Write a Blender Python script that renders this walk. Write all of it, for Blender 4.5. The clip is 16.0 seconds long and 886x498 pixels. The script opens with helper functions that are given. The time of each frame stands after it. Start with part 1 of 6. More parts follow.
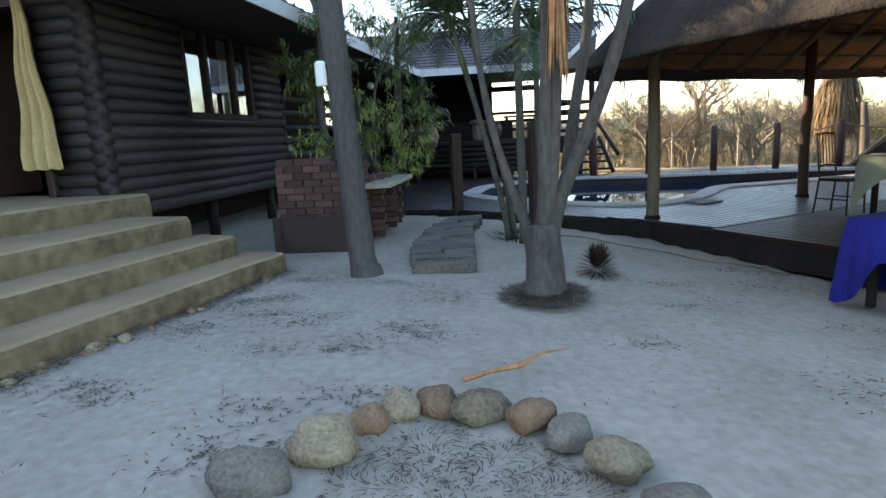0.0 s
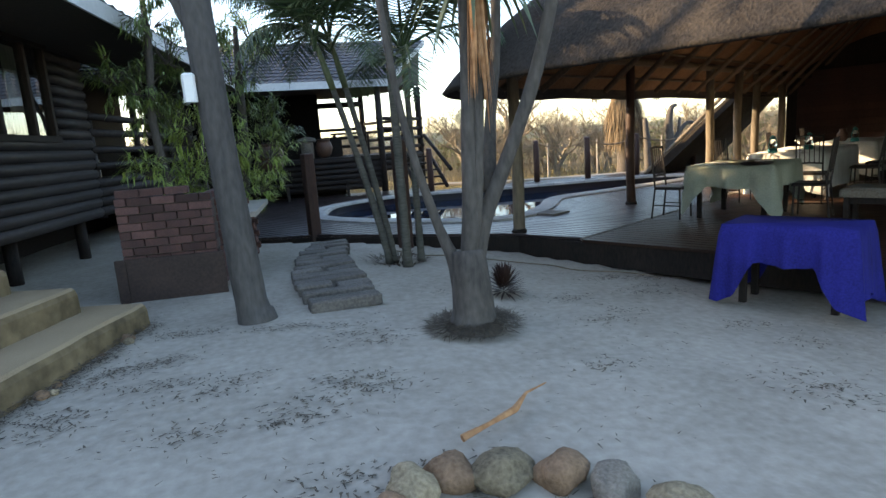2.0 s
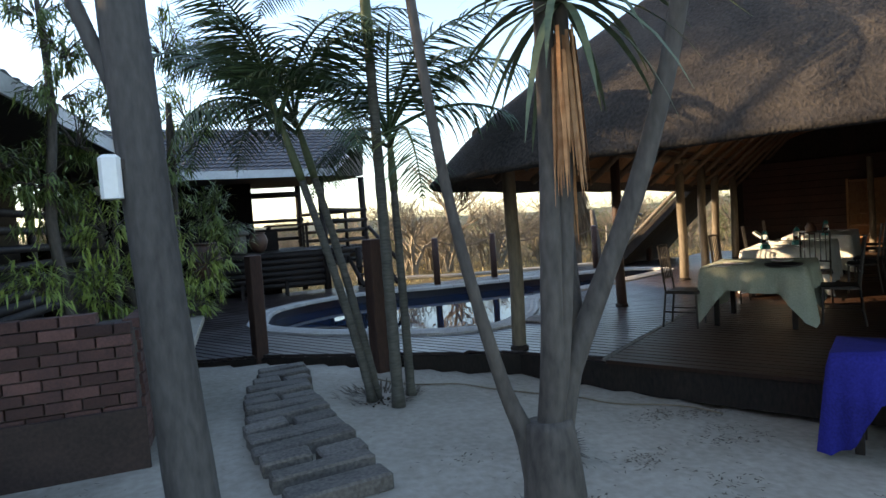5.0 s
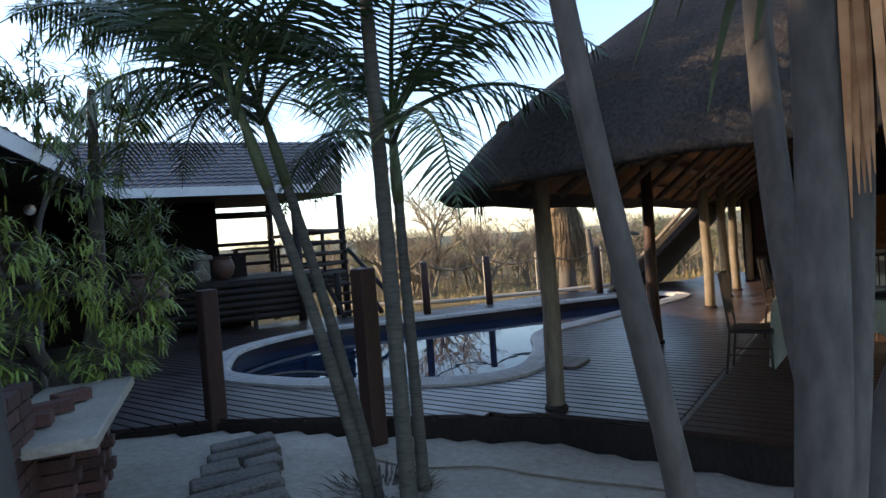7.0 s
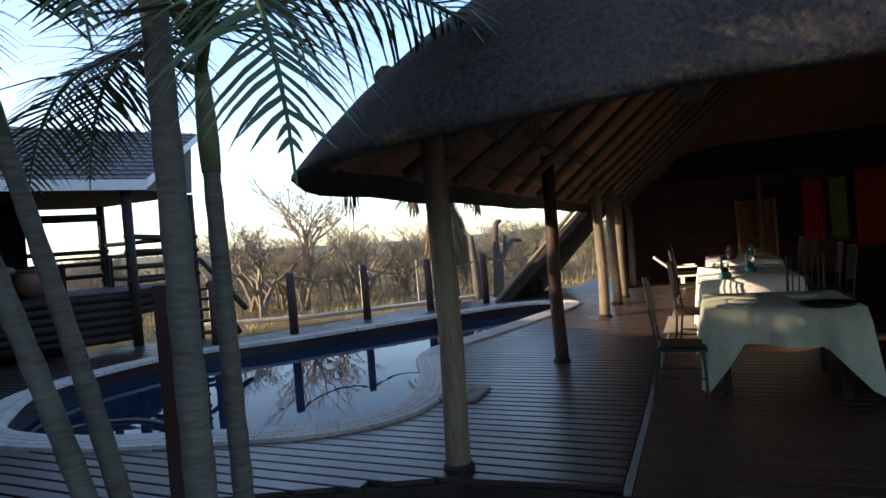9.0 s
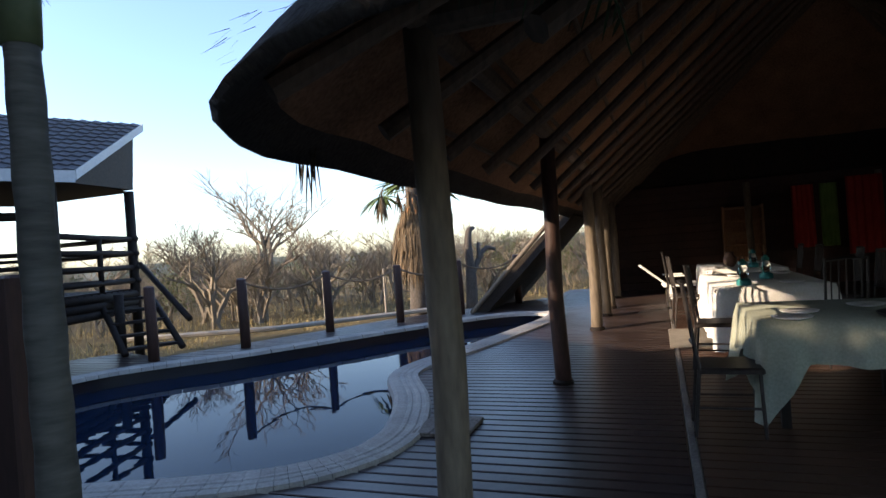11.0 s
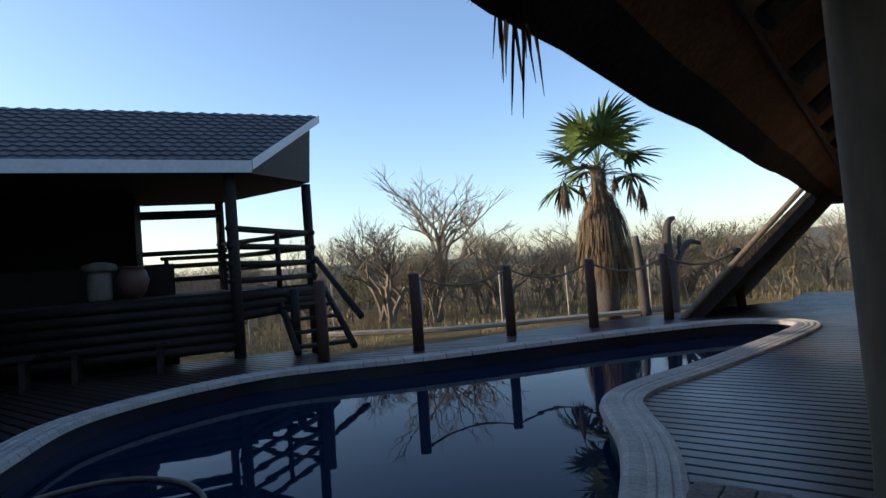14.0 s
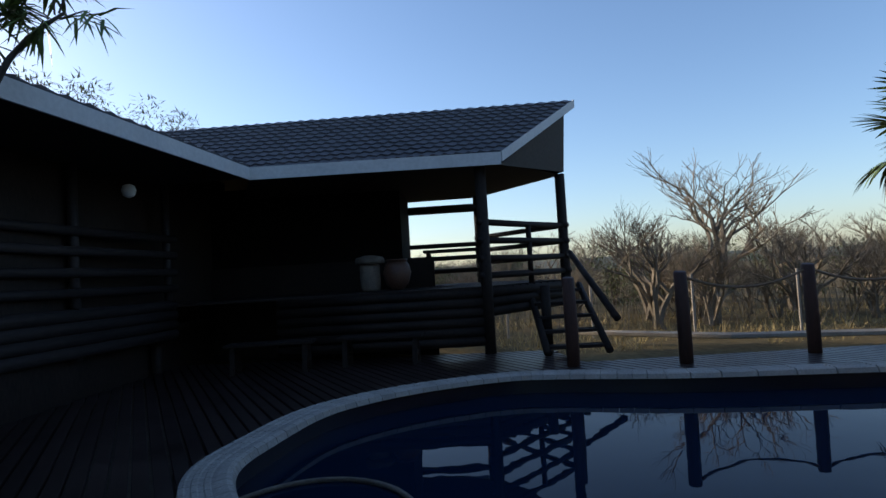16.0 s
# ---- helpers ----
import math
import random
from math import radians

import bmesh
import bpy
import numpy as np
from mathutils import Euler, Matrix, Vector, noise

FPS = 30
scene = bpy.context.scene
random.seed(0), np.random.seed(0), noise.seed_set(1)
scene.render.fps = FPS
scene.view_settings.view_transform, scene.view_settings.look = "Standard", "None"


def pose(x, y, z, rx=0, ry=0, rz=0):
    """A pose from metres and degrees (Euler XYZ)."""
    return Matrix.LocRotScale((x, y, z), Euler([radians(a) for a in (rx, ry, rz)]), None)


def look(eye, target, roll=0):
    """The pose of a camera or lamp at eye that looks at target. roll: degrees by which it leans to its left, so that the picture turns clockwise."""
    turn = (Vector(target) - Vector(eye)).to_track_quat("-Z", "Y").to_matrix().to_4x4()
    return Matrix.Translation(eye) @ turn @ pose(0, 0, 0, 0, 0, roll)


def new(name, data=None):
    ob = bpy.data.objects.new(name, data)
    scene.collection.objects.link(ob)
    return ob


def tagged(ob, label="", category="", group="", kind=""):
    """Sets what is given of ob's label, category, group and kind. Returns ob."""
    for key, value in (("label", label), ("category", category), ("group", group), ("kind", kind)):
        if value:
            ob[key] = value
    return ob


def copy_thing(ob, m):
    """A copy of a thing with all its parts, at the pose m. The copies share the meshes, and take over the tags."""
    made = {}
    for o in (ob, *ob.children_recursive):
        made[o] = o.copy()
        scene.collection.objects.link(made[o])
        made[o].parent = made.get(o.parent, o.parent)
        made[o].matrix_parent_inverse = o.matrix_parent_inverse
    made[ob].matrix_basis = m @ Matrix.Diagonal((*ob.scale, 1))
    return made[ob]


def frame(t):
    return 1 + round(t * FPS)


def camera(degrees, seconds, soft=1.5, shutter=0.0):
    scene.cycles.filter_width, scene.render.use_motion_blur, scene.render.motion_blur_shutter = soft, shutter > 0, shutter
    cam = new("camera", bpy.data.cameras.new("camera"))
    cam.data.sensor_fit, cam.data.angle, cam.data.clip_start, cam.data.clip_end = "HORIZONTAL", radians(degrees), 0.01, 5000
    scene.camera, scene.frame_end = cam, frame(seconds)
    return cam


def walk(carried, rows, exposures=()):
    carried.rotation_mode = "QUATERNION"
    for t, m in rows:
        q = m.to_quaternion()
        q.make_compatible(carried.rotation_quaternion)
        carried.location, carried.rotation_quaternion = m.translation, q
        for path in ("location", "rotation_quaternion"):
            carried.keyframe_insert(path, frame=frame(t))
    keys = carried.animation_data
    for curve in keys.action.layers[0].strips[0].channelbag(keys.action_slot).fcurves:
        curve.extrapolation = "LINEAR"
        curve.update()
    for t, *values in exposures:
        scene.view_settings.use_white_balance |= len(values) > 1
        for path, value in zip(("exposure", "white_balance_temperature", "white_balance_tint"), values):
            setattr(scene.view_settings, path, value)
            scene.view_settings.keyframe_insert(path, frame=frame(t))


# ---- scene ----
cam = camera(74.2, 16.0)

PATH = [
    (0, (0.415, -0.271, 1.306), (0.272, 1.688, 0.927), -3.1),
    (0.5, (0.194, -0.142, 1.33), (0.25, 1.82, 0.949), -3.4),
    (1, (-0.032, -0.054, 1.351), (0.163, 1.9, 0.97), -3.7),
    (1.5, (-0.26, 0.025, 1.373), (0.137, 1.948, 0.994), -3.9),
    (2, (-0.389, 0.23, 1.4), (0.1, 2.134, 1.034), -4.0),
    (2.5, (-0.42, 0.389, 1.537), (0.104, 2.293, 1.218), -4.1),
    (3, (-0.567, 0.607, 1.562), (0.014, 2.503, 1.301), -4.0),
    (3.5, (-0.695, 0.853, 1.608), (-0.021, 2.723, 1.389), -3.7),
    (4, (-0.67, 1.218, 1.606), (0.065, 3.069, 1.419), -3.9),
    (4.5, (-0.676, 1.559, 1.607), (0.09, 3.401, 1.47), -4.0),
    (4.7, (-0.666, 1.705, 1.587), (0.094, 3.551, 1.471), -3.9),
    (7, (-0.345, 3.56, 1.64), (0.502, 5.371, 1.612), -4.4),
    (7.5, (-0.125, 3.995, 1.627), (0.772, 5.783, 1.595), -4.4),
    (8, (0.015, 4.386, 1.585), (1.046, 6.1, 1.56), -4.6),
    (8.5, (0.218, 4.632, 1.569), (1.366, 6.27, 1.541), -4.6),
    (9, (0.41, 4.875, 1.563), (1.614, 6.472, 1.535), -4.7),
    (9.5, (0.539, 5.143, 1.56), (1.813, 6.684, 1.534), -4.4),
    (12, (1.256, 6.438, 1.327), (2.555, 7.959, 1.346), -4.3),
    (12.5, (1.351, 6.74, 1.303), (2.587, 8.313, 1.33), -4.4),
    (13, (1.45, 7.023, 1.273), (2.624, 8.642, 1.308), -4.4),
    (13.5, (1.523, 7.234, 1.311), (2.536, 8.958, 1.352), -4.4),
    (14, (1.649, 7.418, 1.276), (2.463, 9.244, 1.331), -4.3),
    (14.5, (1.726, 7.634, 1.28), (2.409, 9.513, 1.342), -4.1),
    (15, (1.797, 7.834, 1.298), (2.314, 9.765, 1.363), -4.0),
    (15.5, (1.956, 7.998, 1.305), (2.128, 9.989, 1.383), -3.7),
    (16, (2.025, 8.1, 1.338), (1.969, 10.097, 1.423), -3.4),
]
EXPO = 2.15
walk(cam, [(t, look(eye, target, roll)) for t, eye, target, roll in PATH],
     exposures=[(0.0, EXPO + 0.28, 7200, 12), (3.0, EXPO + 0.12, 7250, 12), (4.7, EXPO - 0.05, 7150, 12), (6.8, EXPO - 0.3, 6650, 15), (9.0, EXPO - 0.38, 6450, 15),
                (12.0, EXPO - 0.75, 6050, 17), (14.0, EXPO - 1.36, 6000, 13), (16.0, EXPO - 1.74, 5850, 13)])

# ---- light ----
SUN_YAW, SUN_EL = 67.0, 18.2     # degrees: turned from +y towards -x, height above the horizon
sun_way = Vector((-math.sin(radians(SUN_YAW)) * math.cos(radians(SUN_EL)), math.cos(radians(SUN_YAW)) * math.cos(radians(SUN_EL)), math.sin(radians(SUN_EL))))
world = bpy.data.worlds.new("world")
scene.world = world
world.use_nodes = True
sky = world.node_tree.nodes.new("ShaderNodeTexSky")
sky.sky_type, sky.sun_disc = "NISHITA", False
sky.sun_elevation, sky.sun_rotation = radians(SUN_EL), radians(-SUN_YAW)
sky.air_density, sky.dust_density, sky.ozone_density = 1.0, 0.95, 2.0
world.node_tree.links.new(sky.outputs[0], world.node_tree.nodes["Background"].inputs[0])
world.node_tree.nodes["Background"].inputs[1].default_value = 0.15
sun = new("sun", bpy.data.lights.new("sun", "SUN"))
sun.data.energy, sun.data.angle, sun.data.color = 3.6, radians(0.5), (1.0, 0.78, 0.52)
sun.matrix_world = look(sun_way * 60, (0, 0, 0))


# ---- materials ----
def mat(name, dark, light, rough=0.8, coarse=1.2, fine=35.0, bump=0.3, dist=0.01, metal=0.0, spec=0.4, stretch=(1, 1, 1), rnd=0.0, island=0.0, rough_var=0.1, trans=0.0, edge=(0.33, 0.67)):
    """Two tones mixed by a coarse and a fine noise in metres, with relief; rnd: how far pieces differ from one another."""
    m = bpy.data.materials.new(name)
    m.use_nodes = True
    nt = m.node_tree
    b = nt.nodes["Principled BSDF"]
    geo = nt.nodes.new("ShaderNodeNewGeometry")
    mp = nt.nodes.new("ShaderNodeMapping")
    mp.inputs["Scale"].default_value = stretch
    nt.links.new(geo.outputs["Position"], mp.inputs["Vector"])
    n1, n2 = nt.nodes.new("ShaderNodeTexNoise"), nt.nodes.new("ShaderNodeTexNoise")
    n1.inputs["Scale"].default_value, n2.inputs["Scale"].default_value = coarse, fine
    n1.inputs["Detail"].default_value, n2.inputs["Detail"].default_value = 4, 6
    for n in (n1, n2):
        nt.links.new(mp.outputs[0], n.inputs["Vector"])
    add = nt.nodes.new("ShaderNodeMath")
    add.operation = "MULTIPLY_ADD"
    add.inputs[1].default_value = 0.55
    nt.links.new(n2.outputs[0], add.inputs[0])
    half = nt.nodes.new("ShaderNodeMath")
    half.operation = "MULTIPLY"
    half.inputs[1].default_value = 0.45
    nt.links.new(n1.outputs[0], half.inputs[0])
    nt.links.new(half.outputs[0], add.inputs[2])
    fac = add.outputs[0]
    ramp = nt.nodes.new("ShaderNodeMapRange")
    ramp.inputs[1].default_value, ramp.inputs[2].default_value = edge
    nt.links.new(fac, ramp.inputs[0])
    mix = nt.nodes.new("ShaderNodeMix")
    mix.data_type = "RGBA"
    mix.inputs[6].default_value, mix.inputs[7].default_value = (*dark, 1), (*light, 1)
    nt.links.new(ramp.outputs[0], mix.inputs[0])
    col = mix.outputs[2]
    if rnd or island:
        hsv = nt.nodes.new("ShaderNodeHueSaturation")
        mr = nt.nodes.new("ShaderNodeMapRange")
        v = rnd or island
        mr.inputs[3].default_value, mr.inputs[4].default_value = 1 - v, 1 + v
        if rnd:
            src = nt.nodes.new("ShaderNodeObjectInfo").outputs["Random"]
        else:
            src = geo.outputs["Random Per Island"]
        nt.links.new(src, mr.inputs[0])
        nt.links.new(mr.outputs[0], hsv.inputs["Value"])
        nt.links.new(col, hsv.inputs["Color"])
        col = hsv.outputs[0]
    nt.links.new(col, b.inputs["Base Color"])
    rr = nt.nodes.new("ShaderNodeMapRange")
    rr.inputs[3].default_value, rr.inputs[4].default_value = max(0.02, rough - rough_var), min(1.0, rough + rough_var)
    nt.links.new(n1.outputs[0], rr.inputs[0])
    nt.links.new(rr.outputs[0], b.inputs["Roughness"])
    b.inputs["Metallic"].default_value = metal
    b.inputs["Specular IOR Level"].default_value = spec
    if trans:
        b.inputs["Transmission Weight"].default_value = trans
    if bump:
        bp = nt.nodes.new("ShaderNodeBump")
        bp.inputs["Strength"].default_value, bp.inputs["Distance"].default_value = bump, dist
        nt.links.new(fac, bp.inputs["Height"])
        nt.links.new(bp.outputs[0], b.inputs["Normal"])
    return m


M = {
    "sand": mat("sand", (0.23, 0.2, 0.16), (0.43, 0.385, 0.32), 0.95, 1.3, 15.0, 0.7, 0.03, spec=0.1, edge=(0.22, 0.7)),
    "veld": mat("veld", (0.07, 0.055, 0.03), (0.2, 0.155, 0.075), 0.95, 0.5, 6, 0.8, 0.05, spec=0.05),
    "soil": mat("soil", (0.09, 0.07, 0.05), (0.2, 0.16, 0.11), 0.95, 3, 40, 0.8, 0.02, spec=0.1),
    "deck": mat("deck", (0.017, 0.0115, 0.0105), (0.046, 0.031, 0.027), 0.36, 1.5, 30, 0.25, 0.004, spec=0.45, rnd=0.25, rough_var=0.12),
    "lapa_deck": mat("lapa_deck", (0.024, 0.011, 0.006), (0.052, 0.025, 0.0145), 0.5, 1.5, 30, 0.25, 0.004, spec=0.25, rnd=0.25),
    "dark_wood": mat("dark_wood", (0.01, 0.008, 0.007), (0.032, 0.023, 0.018), 0.7, 2, 40, 0.4, 0.004, stretch=(1, 1, 0.3), spec=0.2, rnd=0.2),
    "red_wood": mat("red_wood", (0.028, 0.013, 0.009), (0.065, 0.03, 0.021), 0.65, 2, 40, 0.4, 0.004, stretch=(1, 1, 0.25), rnd=0.15),
    "log": mat("log", (0.017, 0.0145, 0.0145), (0.046, 0.038, 0.036), 0.55, 1.5, 26, 0.5, 0.006, stretch=(1, 0.25, 1), spec=0.22, rnd=0.22),
    "gum_pole": mat("gum_pole", (0.08, 0.063, 0.043), (0.19, 0.15, 0.102), 0.75, 2, 28, 0.5, 0.006, stretch=(1, 1, 0.2), rnd=0.12),
    "rafter": mat("rafter", (0.055, 0.038, 0.025), (0.13, 0.09, 0.058), 0.8, 2, 28, 0.4, 0.005, stretch=(1, 1, 0.3)),
    "thatch": mat("thatch", (0.015, 0.0125, 0.011), (0.058, 0.049, 0.041), 0.95, 2.0, 42, 1.0, 0.04, spec=0.15, stretch=(1, 1, 0.45)),
    "thatch_under": mat("thatch_under", (0.09, 0.05, 0.029), (0.23, 0.128, 0.075), 0.95, 2.0, 30, 0.8, 0.03, spec=0.1),
    "straw": mat("straw", (0.026, 0.021, 0.016), (0.08, 0.066, 0.047), 0.9, 3, 30, 0, spec=0.1, island=0.3),
    "coping": mat("coping", (0.25, 0.24, 0.215), (0.42, 0.4, 0.36), 0.8, 2.5, 45, 0.4, 0.005, rnd=0.08),
    "pool_wall": mat("pool_wall", (0.003, 0.0055, 0.015), (0.007, 0.012, 0.03), 0.4, 2, 30, 0.1, 0.003),
    "pool_floor": mat("pool_floor", (0.01, 0.02, 0.035), (0.025, 0.04, 0.06), 0.6, 1, 20, 0.1, 0.003),
    "stone": mat("stone", (0.13, 0.098, 0.058), (0.4, 0.315, 0.2), 0.9, 7, 50, 1.0, 0.03, rnd=0.3),
    "stone_rust": mat("stone_rust", (0.13, 0.075, 0.04), (0.3, 0.185, 0.11), 0.85, 6, 50, 1.0, 0.025, rnd=0.2),
    "stone_grey": mat("stone_grey", (0.1, 0.085, 0.066), (0.25, 0.215, 0.17), 0.85, 6, 60, 1.0, 0.025, rnd=0.25),
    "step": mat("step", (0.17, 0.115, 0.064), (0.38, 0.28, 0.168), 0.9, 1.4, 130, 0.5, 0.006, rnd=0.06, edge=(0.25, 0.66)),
    "step_riser": mat("step_riser", (0.055, 0.041, 0.02), (0.26, 0.19, 0.105), 0.95, 1.8, 8, 0.8, 0.02, rnd=0.1, edge=(0.3, 0.68)),
    "brick": mat("brick", (0.055, 0.028, 0.025), (0.12, 0.058, 0.048), 0.85, 6, 60, 0.5, 0.005, rnd=0.45),
    "mortar": mat("mortar", (0.06, 0.05, 0.045), (0.11, 0.092, 0.08), 0.95, 4, 60, 0.6, 0.006),
    "slab": mat("slab", (0.25, 0.22, 0.18), (0.42, 0.38, 0.32), 0.85, 4, 40, 0.4, 0.006),
    "steel": mat("steel", (0.03, 0.022, 0.02), (0.07, 0.045, 0.038), 0.6, 3, 40, 0.2, 0.003, metal=0.4),
    "sleeper": mat("sleeper", (0.06, 0.052, 0.044), (0.2, 0.175, 0.15), 0.9, 3, 40, 0.9, 0.012, rnd=0.22),
    "bark": mat("bark", (0.044, 0.038, 0.033), (0.115, 0.1, 0.085), 0.9, 4, 30, 0.8, 0.012, stretch=(1, 1, 0.35)),
    "pole_bark": mat("pole_bark", (0.045, 0.041, 0.038), (0.1, 0.092, 0.084), 0.9, 2, 30, 0.6, 0.008, stretch=(1, 1, 0.3)),
    "palm_trunk": mat("palm_trunk", (0.04, 0.038, 0.03), (0.11, 0.105, 0.085), 0.85, 5, 30, 0.6, 0.008, stretch=(0.4, 0.4, 2)),
    "palm_shaft": mat("palm_shaft", (0.045, 0.06, 0.022), (0.1, 0.115, 0.05), 0.6, 3, 25, 0.2, 0.004),
    "frond": mat("frond", (0.018, 0.035, 0.012), (0.05, 0.085, 0.03), 0.5, 4, 20, 0, island=0.3),
    "strap": mat("strap", (0.05, 0.07, 0.035), (0.12, 0.15, 0.075), 0.55, 4, 20, 0, island=0.25),
    "dead_leaf": mat("dead_leaf", (0.26, 0.11, 0.04), (0.5, 0.26, 0.12), 0.8, 4, 20, 0, island=0.35),
    "skirt": mat("skirt", (0.06, 0.042, 0.024), (0.19, 0.135, 0.078), 0.9, 4, 20, 0, island=0.4),
    "leaf": mat("leaf", (0.05, 0.078, 0.022), (0.17, 0.235, 0.065), 0.5, 3, 20, 0, island=0.45),
    "leaf_bright": mat("leaf_bright", (0.13, 0.19, 0.035), (0.32, 0.4, 0.1), 0.5, 3, 20, 0, island=0.3),
    "leaf_olive": mat("leaf_olive", (0.05, 0.062, 0.022), (0.14, 0.155, 0.055), 0.7, 1, 10, 0, island=0.4),
    "palm_leaf": mat("palm_leaf", (0.05, 0.085, 0.02), (0.15, 0.21, 0.06), 0.45, 3, 20, 0, island=0.4),
    "twig": mat("twig", (0.1, 0.084, 0.06), (0.24, 0.2, 0.145), 0.9, 2, 20, 0, rnd=0.2),
    "dry_grass": mat("dry_grass", (0.3, 0.22, 0.08), (0.55, 0.43, 0.19), 0.9, 1, 10, 0, island=0.35),
    "litter": mat("litter", (0.045, 0.036, 0.027), (0.14, 0.108, 0.075), 0.9, 2, 20, 0, island=0.5),
    "tile": mat("tile", (0.05, 0.05, 0.056), (0.1, 0.1, 0.112), 0.6, 2, 30, 0.3, 0.004, rnd=0.2),
    "white_paint": mat("white_paint", (0.48, 0.48, 0.47), (0.6, 0.6, 0.585), 0.6, 2, 20, 0.05, 0.002),
    "soffit": mat("soffit", (0.03, 0.024, 0.018), (0.058, 0.046, 0.035), 0.8, 2, 20, 0.2, 0.003),
    # near black: shade of the deep veranda and the rooms is in this colour
    "shaded_plaster": mat("shaded_plaster", (0.004, 0.0035, 0.003), (0.011, 0.009, 0.008), 0.9, 2, 20, 0.2, 0.003, spec=0.05),
    "blue_cloth": mat("blue_cloth", (0.009, 0.0105, 0.105), (0.022, 0.024, 0.215), 0.85, 3, 60, 0.15, 0.003, spec=0.2),
    "pale_cloth": mat("pale_cloth", (0.24, 0.26, 0.2), (0.36, 0.375, 0.3), 0.9, 3, 60, 0.15, 0.003, spec=0.2),
    "white_cloth": mat("white_cloth", (0.58, 0.57, 0.53), (0.74, 0.73, 0.69), 0.9, 3, 60, 0.15, 0.003, spec=0.2),
    "yellow_cloth": mat("yellow_cloth", (0.36, 0.265, 0.115), (0.54, 0.415, 0.21), 0.9, 4, 60, 0.2, 0.004, spec=0.2),
    "red_cloth": mat("red_cloth", (0.3, 0.02, 0.015), (0.5, 0.05, 0.03), 0.85, 4, 60, 0.15, 0.003),
    "green_cloth": mat("green_cloth", (0.12, 0.2, 0.04), (0.24, 0.36, 0.08), 0.85, 4, 60, 0.15, 0.003),
    "iron": mat("iron", (0.02, 0.016, 0.014), (0.05, 0.042, 0.038), 0.5, 4, 40, 0.2, 0.002, metal=0.5),
    "plastic": mat("plastic", (0.7, 0.7, 0.68), (0.8, 0.8, 0.78), 0.4, 4, 40, 0.03, 0.001),
    "shelf_wood": mat("shelf_wood", (0.18, 0.085, 0.04), (0.34, 0.18, 0.09), 0.6, 2, 30, 0.2, 0.003, stretch=(1, 1, 0.3)),
    "brown_ceramic": mat("brown_ceramic", (0.07, 0.036, 0.024), (0.14, 0.075, 0.05), 0.5, 4, 40, 0.1, 0.002),
    "teal_metal": mat("teal_metal", (0.02, 0.16, 0.16), (0.05, 0.26, 0.25), 0.4, 6, 40, 0.1, 0.002, metal=0.3),
    "rug": mat("rug", (0.132, 0.110, 0.083), (0.253, 0.226, 0.182), 0.95, 5, 50, 0.4, 0.006),
    "concrete": mat("concrete", (0.3, 0.27, 0.22), (0.45, 0.41, 0.35), 0.9, 2, 30, 0.3, 0.005),
    "rope": mat("rope", (0.12, 0.09, 0.06), (0.24, 0.19, 0.13), 0.9, 8, 60, 0.5, 0.004),
    "hill": mat("hill", (0.09, 0.1, 0.085), (0.16, 0.165, 0.13), 0.95, 0.05, 0.5, 0.5, 0.5, spec=0.05),
    "lamp_white": mat("lamp_white", (0.75, 0.75, 0.72), (0.82, 0.82, 0.8), 0.35, 4, 30, 0, spec=0.5),
}


def glass(name, tint, ior):
    m = bpy.data.materials.new(name)
    m.use_nodes = True
    b = m.node_tree.nodes["Principled BSDF"]
    b.inputs["Base Color"].default_value = (*tint, 1)
    b.inputs["Roughness"].default_value, b.inputs["IOR"].default_value = 0.01, ior
    b.inputs["Transmission Weight"].default_value = 1.0
    return m


M["glass"] = glass("glass", (0.9, 0.93, 0.93), 2.2)
M["clear_glass"] = glass("clear_glass", (0.9, 0.96, 0.96), 1.45)


def water_material():
    m = bpy.data.materials.new("water")
    m.use_nodes = True
    nt = m.node_tree
    b = nt.nodes["Principled BSDF"]
    b.inputs["Base Color"].default_value = (0.004, 0.012, 0.03, 1)
    b.inputs["Roughness"].default_value, b.inputs["IOR"].default_value = 0.015, 1.15
    b.inputs["Specular IOR Level"].default_value = 0.5
    geo, n, bp = nt.nodes.new("ShaderNodeNewGeometry"), nt.nodes.new("ShaderNodeTexNoise"), nt.nodes.new("ShaderNodeBump")
    n.inputs["Scale"].default_value, n.inputs["Detail"].default_value = 2.2, 2
    nt.links.new(geo.outputs["Position"], n.inputs["Vector"])
    bp.inputs["Strength"].default_value, bp.inputs["Distance"].default_value = 0.12, 0.012
    nt.links.new(n.outputs[0], bp.inputs["Height"])
    nt.links.new(bp.outputs[0], b.inputs["Normal"])
    return m


M["water"] = water_material()

# ---- mesh tools ----
rng = random.Random(7)


